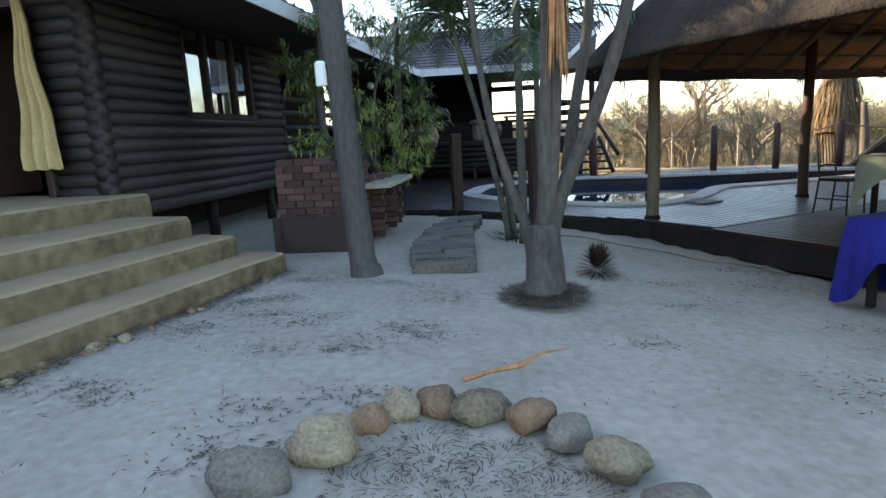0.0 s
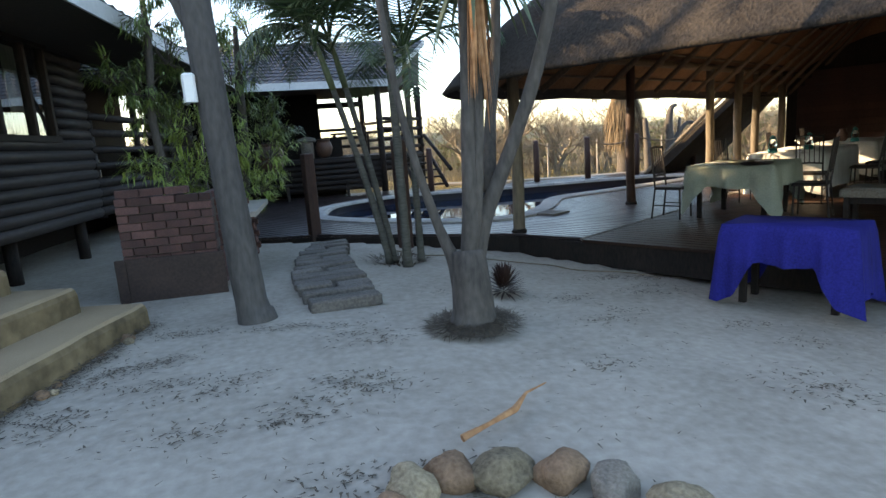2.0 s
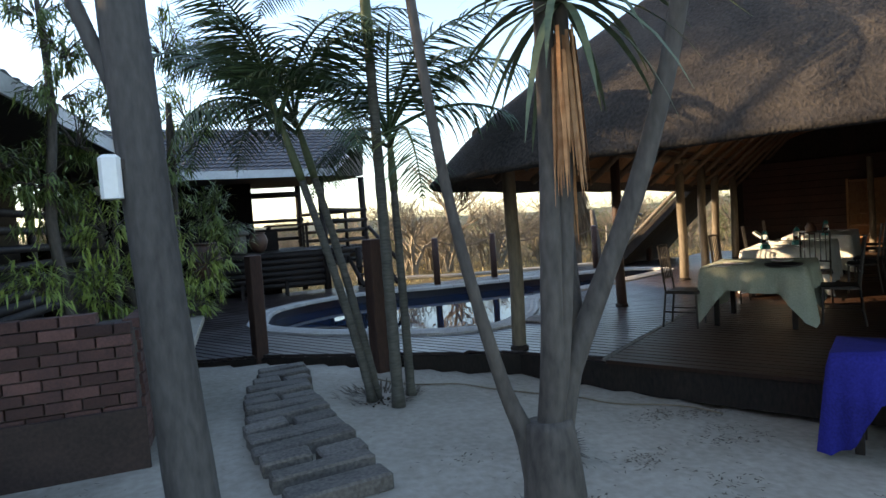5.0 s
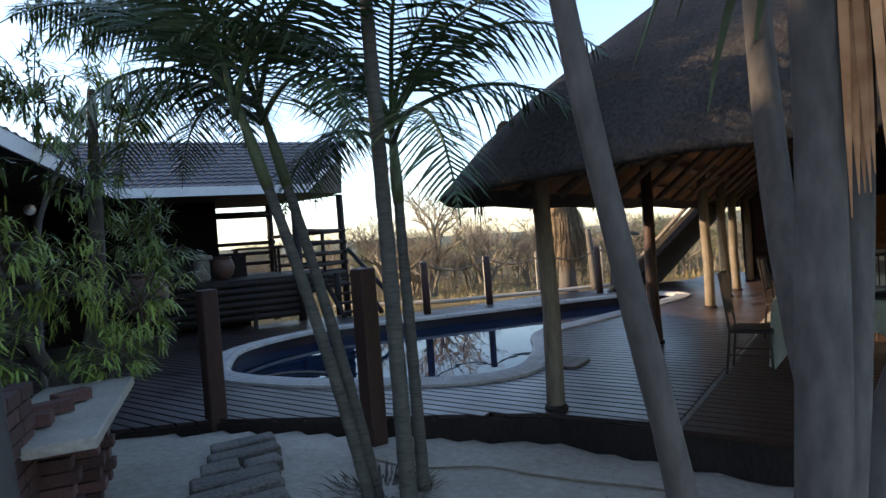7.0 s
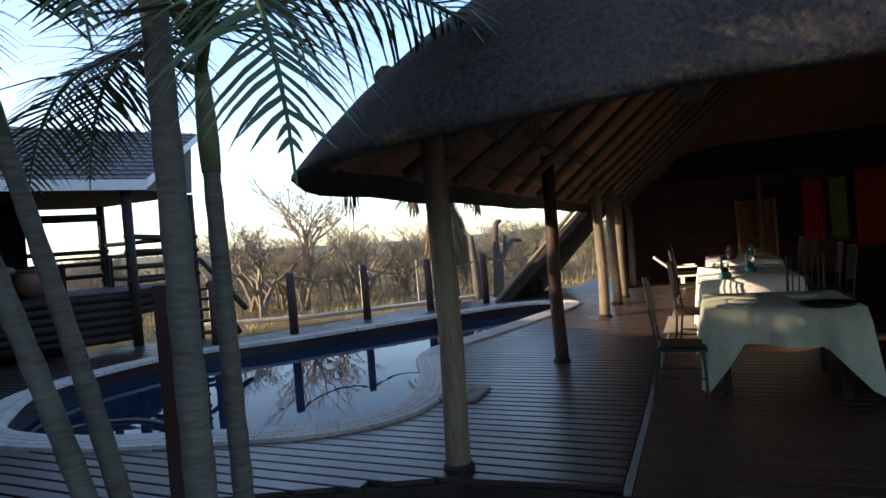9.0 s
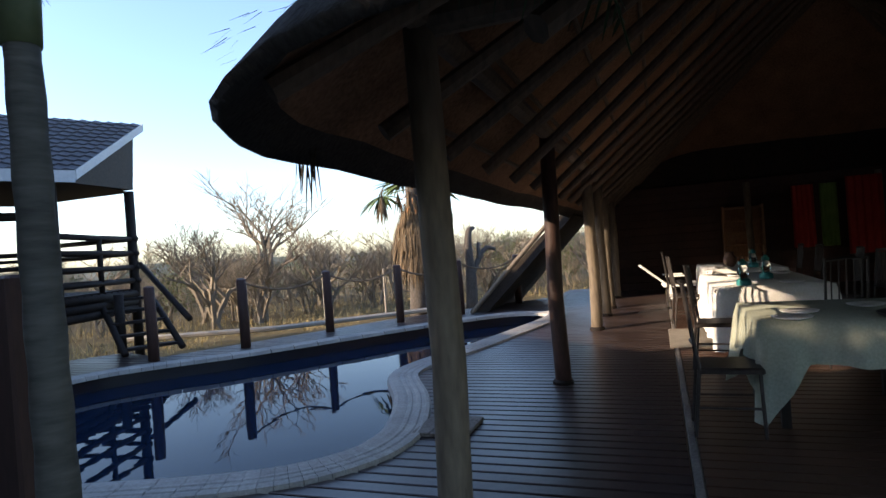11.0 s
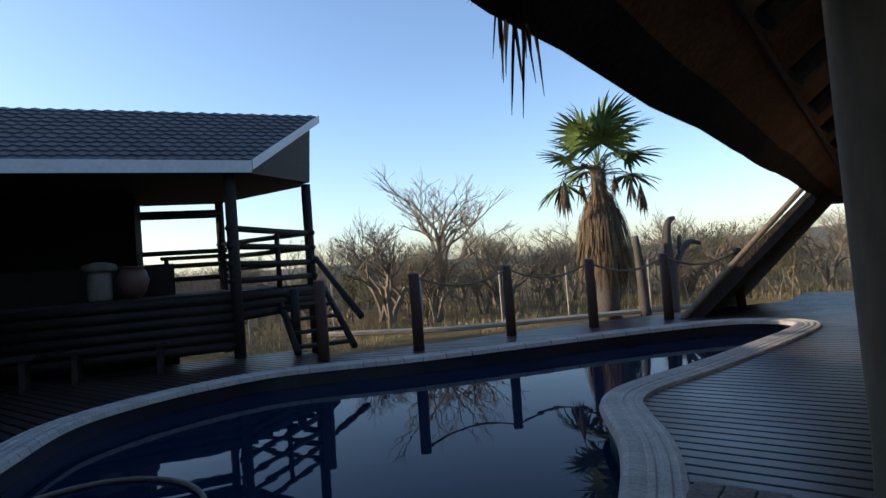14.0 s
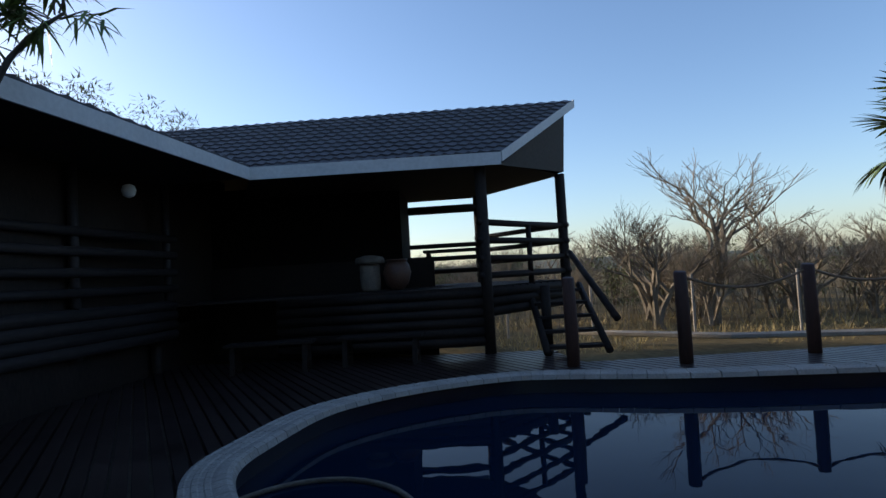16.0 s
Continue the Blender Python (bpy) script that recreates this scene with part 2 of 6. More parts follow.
class Shape:
    """Vertices and faces gathered for one mesh."""

    def __init__(self):
        self.v, self.f = [], []

    def add(self, vs, fs):
        k = len(self.v)
        self.v += [tuple(p) for p in vs]
        self.f += [tuple(i + k for i in f) for f in fs]
        return self

    def box(self, c, s, m=None, chamfer=0.0):
        """A box with centre c and size s; chamfer takes off its long edges."""
        x, y, z = (a / 2 for a in s)
        if chamfer:
            k = chamfer
            ring = [(-x + k, -y), (x - k, -y), (x, -y + k), (x, y - k), (x - k, y), (-x + k, y), (-x, y - k), (-x, -y + k)]
            top = [(px * (x - k) / x, py * (y - k) / y) for px, py in ring]
            vs = [(*p, -z) for p in ring] + [(*p, z - k) for p in ring] + [(*p, z) for p in top]
            fs = [tuple(range(7, -1, -1)), tuple(range(16, 24))]
            for a in (0, 8):
                fs += [(a + i, a + (i + 1) % 8, a + 8 + (i + 1) % 8, a + 8 + i) for i in range(8)]
        else:
            vs = [(i, j, k) for k in (-z, z) for i, j in ((-x, -y), (x, -y), (x, y), (-x, y))]
            fs = [(3, 2, 1, 0), (4, 5, 6, 7), (0, 1, 5, 4), (1, 2, 6, 5), (2, 3, 7, 6), (3, 0, 4, 7)]
        t = Matrix.Translation(c) @ (m or Matrix())
        return self.add([t @ Vector(p) for p in vs], fs)

    def tube(self, pts, radii, n=8, caps=True):
        pts = [Vector(p) for p in pts]
        if not hasattr(radii, "__len__"):
            radii = [radii] * len(pts)
        vs, fs, side = [], [], None
        for i, p in enumerate(pts):
            way = (pts[min(i + 1, len(pts) - 1)] - pts[max(i - 1, 0)]).normalized()
            if side is None:
                side = way.orthogonal().normalized()
            side = (side - way * side.dot(way)).normalized()
            up = way.cross(side)
            vs += [p + (side * math.cos(a) + up * math.sin(a)) * radii[i] for a in (2 * math.pi * k / n for k in range(n))]
        for i in range(len(pts) - 1):
            fs += [(i * n + k, i * n + (k + 1) % n, (i + 1) * n + (k + 1) % n, (i + 1) * n + k) for k in range(n)]
        if caps:
            fs += [tuple(range(n - 1, -1, -1)), tuple(range((len(pts) - 1) * n, len(pts) * n))]
        return self.add(vs, fs)

    def lathe(self, profile, c=(0, 0, 0), n=16):
        vs, fs = [], []
        for r, z in profile:
            vs += [(c[0] + r * math.cos(2 * math.pi * k / n), c[1] + r * math.sin(2 * math.pi * k / n), c[2] + z) for k in range(n)]
        for i in range(len(profile) - 1):
            fs += [(i * n + k, i * n + (k + 1) % n, (i + 1) * n + (k + 1) % n, (i + 1) * n + k) for k in range(n)]
        fs += [tuple(range(n - 1, -1, -1)), tuple(range((len(profile) - 1) * n, len(profile) * n))]
        return self.add(vs, fs)

    def blade(self, base, way, length, width, droop=0.0, side=None, steps=3):
        """A narrow pointed leaf that bends down."""
        p, w = Vector(base), Vector(way).normalized()
        s = (side or w.cross(Vector((0, 0, 1)))).normalized() if (side or w.cross(Vector((0, 0, 1))).length > 0.01) else Vector((1, 0, 0))
        vs, fs = [], []
        for i in range(steps + 1):
            k = i / steps
            half = width / 2 * (0.55 + 0.9 * k - 1.4 * k * k) if i < steps else 0.001
            vs += [p - s * half, p + s * half]
            w = (w + Vector((0, 0, -droop / steps))).normalized()
            p = p + w * (length / steps)
        fs = [(2 * i, 2 * i + 1, 2 * i + 3, 2 * i + 2) for i in range(steps)]
        return self.add(vs, fs)

    def mesh(self, name, material, smooth=False):
        me = bpy.data.meshes.new(name)
        me.from_pydata(self.v, [], self.f)
        me.materials.append(material)
        if smooth:
            me.polygons.foreach_set("use_smooth", [True] * len(me.polygons))
        me.update()
        return me


def thing(name, label, category, at=(0, 0, 0), turn=0.0, group="", kind=""):
    e = new(name)
    e.matrix_world = pose(*at, 0, 0, turn)
    e.empty_display_size = 0.1
    return tagged(e, label, category, group, kind)


def part(name, shape, material, parent, label="", smooth=False, m=None):
    """One mesh object under a thing or a part; shape: a Shape or a ready mesh."""
    me = shape.mesh(name, material, smooth) if isinstance(shape, Shape) else shape
    ob = new(name, me)
    ob.parent = parent
    if m is not None:
        ob.matrix_basis = m
    return tagged(ob, label)


def solid(name, shape, material, label, category, group="", kind="", smooth=False):
    return tagged(new(name, shape.mesh(name, material, smooth)), label, category, group, kind)


def smooth_loop(points, per=6):
    """A closed curve through the points."""
    out, n = [], len(points)
    for i in range(n):
        a, b, c, d = (Vector(points[(i + k) % n]) for k in (-1, 0, 1, 2))
        for j in range(per):
            t = j / per
            out.append(0.5 * ((2 * b) + (c - a) * t + (2 * a - 5 * b + 4 * c - d) * t * t + (3 * b - a - 3 * c + d) * t ** 3))
    return out


def inside(x, y, loop):
    hit, n = False, len(loop)
    for i in range(n):
        (ax, ay), (bx, by) = loop[i][:2], loop[i - 1][:2]
        if (ay > y) != (by > y) and x < (bx - ax) * (y - ay) / (by - ay) + ax:
            hit = not hit
    return hit


def offset_loop(loop, d):
    n, out = len(loop), []
    for i, p in enumerate(loop):
        t = (loop[(i + 1) % n] - loop[i - 1]).normalized()
        out.append(p + Vector((t.y, -t.x)) * d)
    return out


# ---- plan ----
DECK = 0.02                                       # top of the deck boards
P1 = Vector((2.763, 8.013))                       # first post of the thatched shelter
LU, LV = Vector((0.872, 0.489)), Vector((-0.489, 0.872))   # along the shelter, and across it towards the pool


def lapa(u, v, z=0.0):
    p = P1 + LU * u + LV * v
    return Vector((p.x, p.y, z))


LAPA_TURN = math.degrees(math.atan2(LU.y, LU.x))
POOL = smooth_loop([(-0.03, 12.5), (0.05, 13.1), (0.21, 13.85), (0.47, 14.38), (1.0, 14.92), (1.7, 15.34), (2.5, 15.6), (3.15, 15.56), (3.86, 15.38), (4.6, 15.2), (6.1, 15.03), (7.8, 14.85), (9.3, 14.55),
                    (10.0, 14.1), (10.2, 13.4), (9.75, 12.8), (8.0, 12.17), (6.45, 11.7), (5.55, 11.49), (5.1, 11.26), (4.85, 10.93), (4.57, 10.46), (4.3, 10.09), (4.01, 9.76), (3.74, 9.5), (3.4, 9.31),
                    (3.08, 9.25), (2.72, 9.29), (2.37, 9.44), (1.95, 9.74), (1.3, 10.32), (0.84, 10.75), (0.58, 11.1), (0.3, 11.5), (0.05, 12.02)], 4)
POOL_IN = offset_loop(POOL, 0.34)                 # the loop runs clockwise, so this is inwards
DECK_RING = [(-2.9, 10.6), (-0.85, 10.2), (0.0, 9.9), (1.3, 8.95), (2.72, 7.92), tuple(lapa(-0.15, -9.6)[:2]), tuple(lapa(14.6, -9.6)[:2]), tuple(lapa(14.6, 1.5)[:2]),
             (13.0, 15.6), (11.15, 15.9), (8.3, 16.35), (5.6, 16.3), (3.62, 16.25), (3.4, 17.6), (-2.9, 18.2)]


def ground_z(x, y):
    u = max(0.0, min(x + 0.4, 4.2))
    z = -0.035 * u - 0.011 * u * u - 0.02 * max(0.0, min(y - 6.5, 4.0))
    if y > 17:
        z -= 0.03 * min(y - 17, 6)
    z += 0.018 * noise.noise((x * 1.3, y * 1.3, 0)) + 0.008 * noise.noise((x * 4, y * 4, 2))
    return z


# ---- ground ----
def spread(lo, hi, step, far):
    inner = list(np.arange(lo, hi + 0.001, step))
    d, a, b = step, [lo], [hi]
    while b[-1] < far:
        d *= 1.35
        a.append(a[-1] - d), b.append(b[-1] + d)
    return sorted(a[1:]) + inner + b[1:]


def build_ground():
    xs, ys = spread(-9, 15, 0.22, 1500), spread(-6, 26, 0.22, 1500)
    s = Shape()
    hole = offset_loop(POOL, 0.15)
    fire = Vector((0.33, 1.75))
    for y in ys:
        for x in xs:
            z = ground_z(x, y)
            if -1 < x < 12 and 9 < y < 17 and inside(x, y, hole):
                z = -1.9
            elif lapa(0, 0).x - 3 < x and inside(x, y, DECK_RING):
                z = min(z, -0.2) - 0.05
            r = (Vector((x, y)) - fire).length
            if r < 0.62:
                z -= 0.05
            s.v.append((x, y, z))
    nx = len(xs)
    s.f = [(j * nx + i, j * nx + i + 1, (j + 1) * nx + i + 1, (j + 1) * nx + i) for j in range(len(ys) - 1) for i in range(nx - 1)]
    ob = solid("ground", s, M["sand"], "pale grey trodden sand with leaf litter", "ground", kind="structure", smooth=True)
    ob.data.materials.append(M["veld"])     # dry veld beyond the garden
    ob.data.polygons.foreach_set("material_index", [int(ys[k // (nx - 1)] > 17.2 + 0.8 * math.sin(xs[k % (nx - 1)] * 0.7) or xs[k % (nx - 1)] > 13.5) for k in range(len(ob.data.polygons))])
    return ob


build_ground()


# ---- pool ----
def ring_shape(outer, inner, z_out, z_in, s=None):
    s = s or Shape()
    n = len(outer)
    s.add([(p.x, p.y, z_out) for p in outer] + [(p.x, p.y, z_in) for p in inner], [(i, (i + 1) % n, n + (i + 1) % n, n + i) for i in range(n)])
    return s


def build_pool():
    pool = thing("swimming_pool", "kidney-shaped blue swimming pool with dark still water", "pool", kind="structure")
    wall = offset_loop(POOL, 0.3)
    part("pool_wall", ring_shape(wall, wall, 0.0, -1.6), M["pool_wall"], pool, "dark blue painted pool wall", smooth=True)
    part("pool_floor", Shape().add([(p.x, p.y, -1.6) for p in wall], [tuple(range(len(wall)))]), M["pool_floor"], pool)
    part("water", Shape().add([(p.x, p.y, -0.17) for p in offset_loop(POOL, 0.29)], [tuple(range(len(POOL) - 1, -1, -1))]), M["water"], pool, "still dark water that mirrors the sky")
    # coping of grooved cast slabs, one for every stretch of the loop
    n = len(POOL)
    lanes = [0.0, 0.012, 0.045, 0.055, 0.085, 0.095, 0.125, 0.135, 0.165, 0.175, 0.205, 0.215, 0.25, 0.31, 0.345, 0.365]
    highs = [0.0, 0.05, 0.058, 0.05, 0.05, 0.058, 0.058, 0.05, 0.05, 0.058, 0.058, 0.05, 0.06, 0.066, 0.052, 0.0]
    loops = [offset_loop(POOL, a) for a in lanes]
    for i in range(0, n):
        s, cols = Shape(), []
        for k in (0.02, 1.0 - 0.02):
            col = []
            for lp, h in zip(loops, highs):
                p = lp[i].lerp(lp[(i + 1) % n], k)
                col.append((p.x, p.y, h))
            cols.append(col)
        m = len(lanes)
        s.add(cols[0] + cols[1], [(j, j + 1, m + j + 1, m + j) for j in range(m - 1)] + [tuple(range(m - 1, -1, -1)), tuple(range(m, 2 * m))])
        part("coping_stone", s, M["coping"], pool)
    return pool


build_pool()
hose = Shape().tube([(0.95 + 0.75 * math.cos(a), 11.6 + 0.95 * math.sin(a), -0.155) for a in np.linspace(-1.2, 2.9, 30)], 0.02, 8)
solid("pool_hose", hose, M["stone_grey"], "grey ribbed pool cleaner hose floating on the water", "hose", smooth=True)
cover = thing("skimmer_cover", "square wooden skimmer cover lying on the deck", "cover", at=(3.95, 9.45, DECK), turn=LAPA_TURN)
for i in range(3):
    part("board", Shape().box((0, -0.15 + 0.15 * i, 0.02), (0.46, 0.145, 0.03), chamfer=0.006), M["sleeper"], cover)


# ---- deck ----
def runs(u, lo, hi, inner_test, step=0.04):
    """Stretches of v on the line u that pass the test."""
    out, start = [], None
    for k in range(int((hi - lo) / step) + 2):
        v = lo + k * step
        p = lapa(u, v)
        good = v <= hi and inner_test(p.x, p.y)
        if good != (start is not None):
            a, b = v - step, v                     # home in on the edge
            for _ in range(6):
                m = (a + b) / 2
                p = lapa(u, m)
                if (m <= hi and inner_test(p.x, p.y)) == good:
                    b = m
                else:
                    a = m
            if good:
                start = max(a, lo)
            else:
                if a - start > 0.15:
                    out.append((start, a))
                start = None
    return out


POOL_CUT = offset_loop(POOL, 0.08)
STRIP_V = -1.07                                    # the joint between pool deck and shelter floor


def build_deck():
    deck = thing("deck_floor", "wet-looking dark brown timber deck round the pool", "deck", kind="structure")
    lap = thing("floor", "dark red-brown timber floor boards under the thatch", "floor", kind="structure")
    w = 0.135
    cols = int(21.5 / w)
    good = lambda x, y: inside(x, y, DECK_RING) and not inside(x, y, POOL_CUT)
    for i in range(cols):
        u = -6.5 + (i + 0.5) * w
        lo, hi = u - w / 2 + 0.011, u + w / 2 - 0.011
        left, right = (runs(e, STRIP_V + 0.01, 13.0, good) for e in (lo, hi))
        if len(left) != len(right):
            left = right = runs(u, STRIP_V + 0.01, 13.0, good)
        for (la, lb), (ra, rb) in zip(left, right):
            q = [(lo, la), (hi, ra), (hi, rb), (lo, lb)]
            cu, cv = u, (la + lb) / 2
            s = Shape()
            for z, k in ((-0.018, 0.0), (0.013, 0.0), (0.018, 0.005)):
                s.v += [(a - cu - (k if a > cu else -k), b - cv, z) for a, b in q]
            s.f = [(3, 2, 1, 0), (8, 9, 10, 11)] + [(o + j, o + (j + 1) % 4, o + 4 + (j + 1) % 4, o + 4 + j) for o in (0, 4) for j in range(4)]
            c = lapa(cu, cv, DECK - 0.018)
            part("plank", s, M["deck"], deck, m=pose(*c, 0, 0, LAPA_TURN))
        if u > -0.1:
            cut = -4.6
            for a, b in ((-9.5, cut - 0.01), (cut + 0.01, STRIP_V - 0.06)):
                c = lapa(u, (a + b) / 2, DECK - 0.018)
                part("plank", Shape().box((0, 0, 0), (w - 0.012, b - a, 0.036), chamfer=0.005), M["lapa_deck"], lap, m=pose(*c, 0, 0, LAPA_TURN))
    # joint strip and the fascia boards on the free edges
    mid = lapa(7.2, STRIP_V - 0.028, DECK - 0.012)
    part("joint_strip", Shape().box((0, 0, 0), (14.6, 0.05, 0.034), chamfer=0.006), M["sleeper"], lap, "worn pale joint strip", m=pose(*mid, 0, 0, LAPA_TURN))
    ring = DECK_RING[:6]
    for k in range(5):
        a, b = Vector(ring[k]), Vector(ring[k + 1])
        d = b - a
        m = pose((a.x + b.x) / 2, (a.y + b.y) / 2, DECK - 0.19, 0, 0, math.degrees(math.atan2(d.y, d.x)))
        part("fascia_board", Shape().box((0, 0.0, 0), (d.length + 0.02, 0.045, 0.3), chamfer=0.006), M["dark_wood"], deck if k < 4 else lap, m=m)
    for k in range(8, len(DECK_RING) - 1):
        a, b = Vector(DECK_RING[k]), Vector(DECK_RING[k + 1])
        d = b - a
        m = pose((a.x + b.x) / 2, (a.y + b.y) / 2, DECK - 0.25, 0, 0, math.degrees(math.atan2(d.y, d.x)))
        part("fascia_board", Shape().box((0, 0.0, 0), (d.length + 0.02, 0.045, 0.42), chamfer=0.006), M["dark_wood"], deck, m=m)


build_deck()
cable = Shape().tube([(3.5 - 2.6 * k / 40 + 0.05 * math.sin(k * 0.5), 5.75 + 2.55 * k / 40 + 0.06 * math.sin(k * 0.33), ground_z(3.5 - 2.6 * k / 40, 5.75 + 2.55 * k / 40) + 0.015) for k in range(41)], 0.009, 6)
solid("garden_cable", cable, M["rope"], "thin pale cable lying along the deck edge", "cable")


# ---- thatched shelter ----
EAVE_Z, SLOPE, MIDV, HALF = 1.95, 0.81, -4.3, 5.13
U0, U1 = -1.38, 15.0


def roof_loop(inset=0.0, r=1.48):
    """Eave outline in (u, v), with rounded corners; inset: metres inwards."""
    lo_u, hi_u, lo_v, hi_v = U0 + inset, U1 - inset, MIDV - HALF + inset, MIDV + HALF - inset
    r = max(r - inset, 0.05)
    out = []
    for cu, cv, a0 in ((hi_u - r, hi_v - r, 0), (lo_u + r, hi_v - r, 90), (lo_u + r, lo_v + r, 180), (hi_u - r, lo_v + r, 270)):
        for k in range(9):
            a = radians(a0 + 90 * k / 8)
            out.append((cu + r * math.cos(a), cv + r * math.sin(a)))
    dense = []
    for i, p in enumerate(out):
        q = out[(i + 1) % len(out)]
        d = math.hypot(q[0] - p[0], q[1] - p[1])
        n = max(1, int(d / 0.45))
        dense += [(p[0] + (q[0] - p[0]) * k / n, p[1] + (q[1] - p[1]) * k / n) for k in range(n)]
    return dense


def roof_point(u, v, k, lift):
    """From the eave point (u, v) a share k of the way to the ridge."""
    ru = min(max(u, U0 + HALF * 0.92), U1 - HALF * 0.92)
    pu, pv = u + (ru - u) * k, v + (MIDV - v) * k
    run = math.hypot(pu - u, pv - v)
    full = math.hypot(ru - u, MIDV - v)
    z = EAVE_Z + HALF * SLOPE * (max(k, 0.0) ** 0.93) + lift + 0.08 * min(max((0.3 - v) / 2, 0.0), 1.0)
    return lapa(pu, pv, z)


def build_thatch():
    roof = thing("thatched_roof", "weathered grey-brown thatched roof with a thick rounded eave", "thatched roof", kind="structure")
    loop = roof_loop()
    n = len(loop)
    rows = [("in", 0.97, -0.12), ("in", 0.5, -0.04), ("in", 0.25, -0.02), ("in", 0.1, 0.0), ("in", 0.03, 0.0), ("e", 0.0, 0.0), ("e", -0.006, 0.035), ("e", 0.0, 0.075), ("out", 0.02, 0.11), ("out", 0.06, 0.17)]
    rows += [("out", k, 0.22) for k in (0.12, 0.2, 0.3, 0.42, 0.55, 0.7, 0.85, 0.99)]
    vs, fs = [], []
    for _, k, lift in rows:
        for i, (u, v) in enumerate(loop):
            p = roof_point(u, v, k, lift)
            wob = 0.035 * noise.noise((u * 0.9, v * 0.9, k * 4)) + 0.02 * noise.noise((u * 4, v * 4, k * 9))
            vs.append((p.x, p.y, p.z + wob))
    for j in range(len(rows) - 1):
        fs += [(j * n + i, j * n + (i + 1) % n, (j + 1) * n + (i + 1) % n, (j + 1) * n + i) for i in range(n)]
    cutrow = 4
    under = Shape().add(vs, [f for f in fs if f[0] < cutrow * n])
    over = Shape().add(vs, [f for f in fs if f[0] >= cutrow * n])
    part("thatch_ceiling", under, M["thatch_under"], roof, "brown straw underside between the rafters", smooth=True)
    part("thatch", over, M["thatch"], roof, smooth=True)
    # straw ends that stick out of eave and slope
    s = Shape()
    for i, (u, v) in enumerate(loop):
        q = loop[(i + 1) % n]
        near = u < 9
        for _ in range(64 if near else 6):
            t = rng.random()
            uu, vv = u + (q[0] - u) * t, v + (q[1] - v) * t
            k = rng.uniform(0.002, 0.04)
            p = roof_point(uu, vv, k, rng.uniform(0.0, 0.07))
            out = (p - roof_point(uu, vv, 0.25, 0)).normalized()
            way = out + Vector((rng.uniform(-.3, .3), rng.uniform(-.3, .3), rng.uniform(-.6, 0.1)))
            s.blade(p, way, rng.uniform(0.03, 0.075), 0.008, 0.2, steps=1)
    for _ in range(9000):
        i = rng.randrange(n)
        u, v = loop[i]
        if u > 6:
            continue
        k = rng.uniform(0.0, 0.75)
        q, t = loop[(i + 1) % n], rng.random()
        u, v = u + (q[0] - u) * t, v + (q[1] - v) * t
        p = roof_point(u, v, k, 0.215)
        out = (p - roof_point(u, v, min(k + 0.2, 0.99), 0.22)).normalized()
        s.blade(p, out + Vector((rng.uniform(-.25, .25), rng.uniform(-.25, .25), rng.uniform(0.05, .35))), rng.uniform(0.04, 0.1), 0.012, 0.1, steps=1)
    tagged(part("straw_ends", s, M["straw"], roof), kind="stuff")
    # rafters and laths under the thatch
    for u in np.arange(-0.9, 14.5, 0.95):
        for side in (1, -1):
            e = (u, MIDV + side * (HALF - 0.45))
            part("rafter", Shape().tube([roof_point(e[0], e[1], 0.02, -0.02), roof_point(e[0], e[1], 0.95, -0.25)], [0.05, 0.045], 8), M["rafter"], roof)
    for k in np.arange(0.08, 0.7, 0.09):
        for side in (1, -1):
            a, b = roof_point(U0 + 2.0, MIDV + side * HALF, k, -0.06), roof_point(U1 - 2.0, MIDV + side * HALF, k, -0.06)
            part("lath", Shape().tube([a, b], 0.022, 6), M["rafter"], roof)
    for v in np.arange(-8.2, 0.2, 0.95):
        part("rafter", Shape().tube([roof_point(U0 + 0.5, v, 0.02, -0.02), roof_point(U0 + 0.5, v, 0.6, -0.2)], [0.05, 0.045], 8), M["rafter"], roof)
    # wall plates
    for v in (0.0, -8.6):
        part("wall_plate", Shape().tube([lapa(-0.6, v, 2.52), lapa(14.2, v, 2.52)], 0.075, 10), M["rafter"], roof)
    part("wall_plate", Shape().tube([lapa(0.0, 0.0, 2.5), lapa(0.0, -8.6, 2.5)], 0.075, 10), M["rafter"], roof)
    return roof


build_thatch()


def lapa_post(u, v, r=0.082, top=2.5, z0=None, stain="gum_pole", label="round weathered gum-pole post carrying the thatched roof"):
    p = lapa(u, v)
    z0 = DECK - 0.25 if z0 is None else z0
    zs = [z0, 0.3, 0.9, 1.5, top]
    t = thing("gum_pole_post", label, "post", at=(p.x, p.y, 0), group="posts of the thatched shelter")
    part("post", Shape().tube([(0.012 * math.sin(z * 2 + u), 0.012 * math.cos(z * 3 + u), z) for z in zs], [r * 1.06, r * 1.02, r, r * 0.97, r * 0.95], 16), M[stain], t, smooth=True)
    part("shoe", Shape().lathe([(r * 1.3, DECK - 0.01), (r * 1.32, DECK + 0.03), (r * 1.1, DECK + 0.05)], n=14), M["dark_wood"], t, "dark timber collar at its foot")
    return t


lapa_post(0.0, 0.0)
lapa_post(3.25, 0.0, 0.078, stain="red_wood", label="round dark red-brown post carrying the thatched roof")
for u in (6.75, 8.4, 9.6, 11.6):
    lapa_post(u, 0.0, 0.088)
for u, v in ((0.35, -8.6), (3.3, -8.6), (6.6, -8.6), (9.9, -8.6), (0.1, -5.6), (12.8, -3.0), (12.8, -5.6)):
    lapa_post(u, v, 0.075)

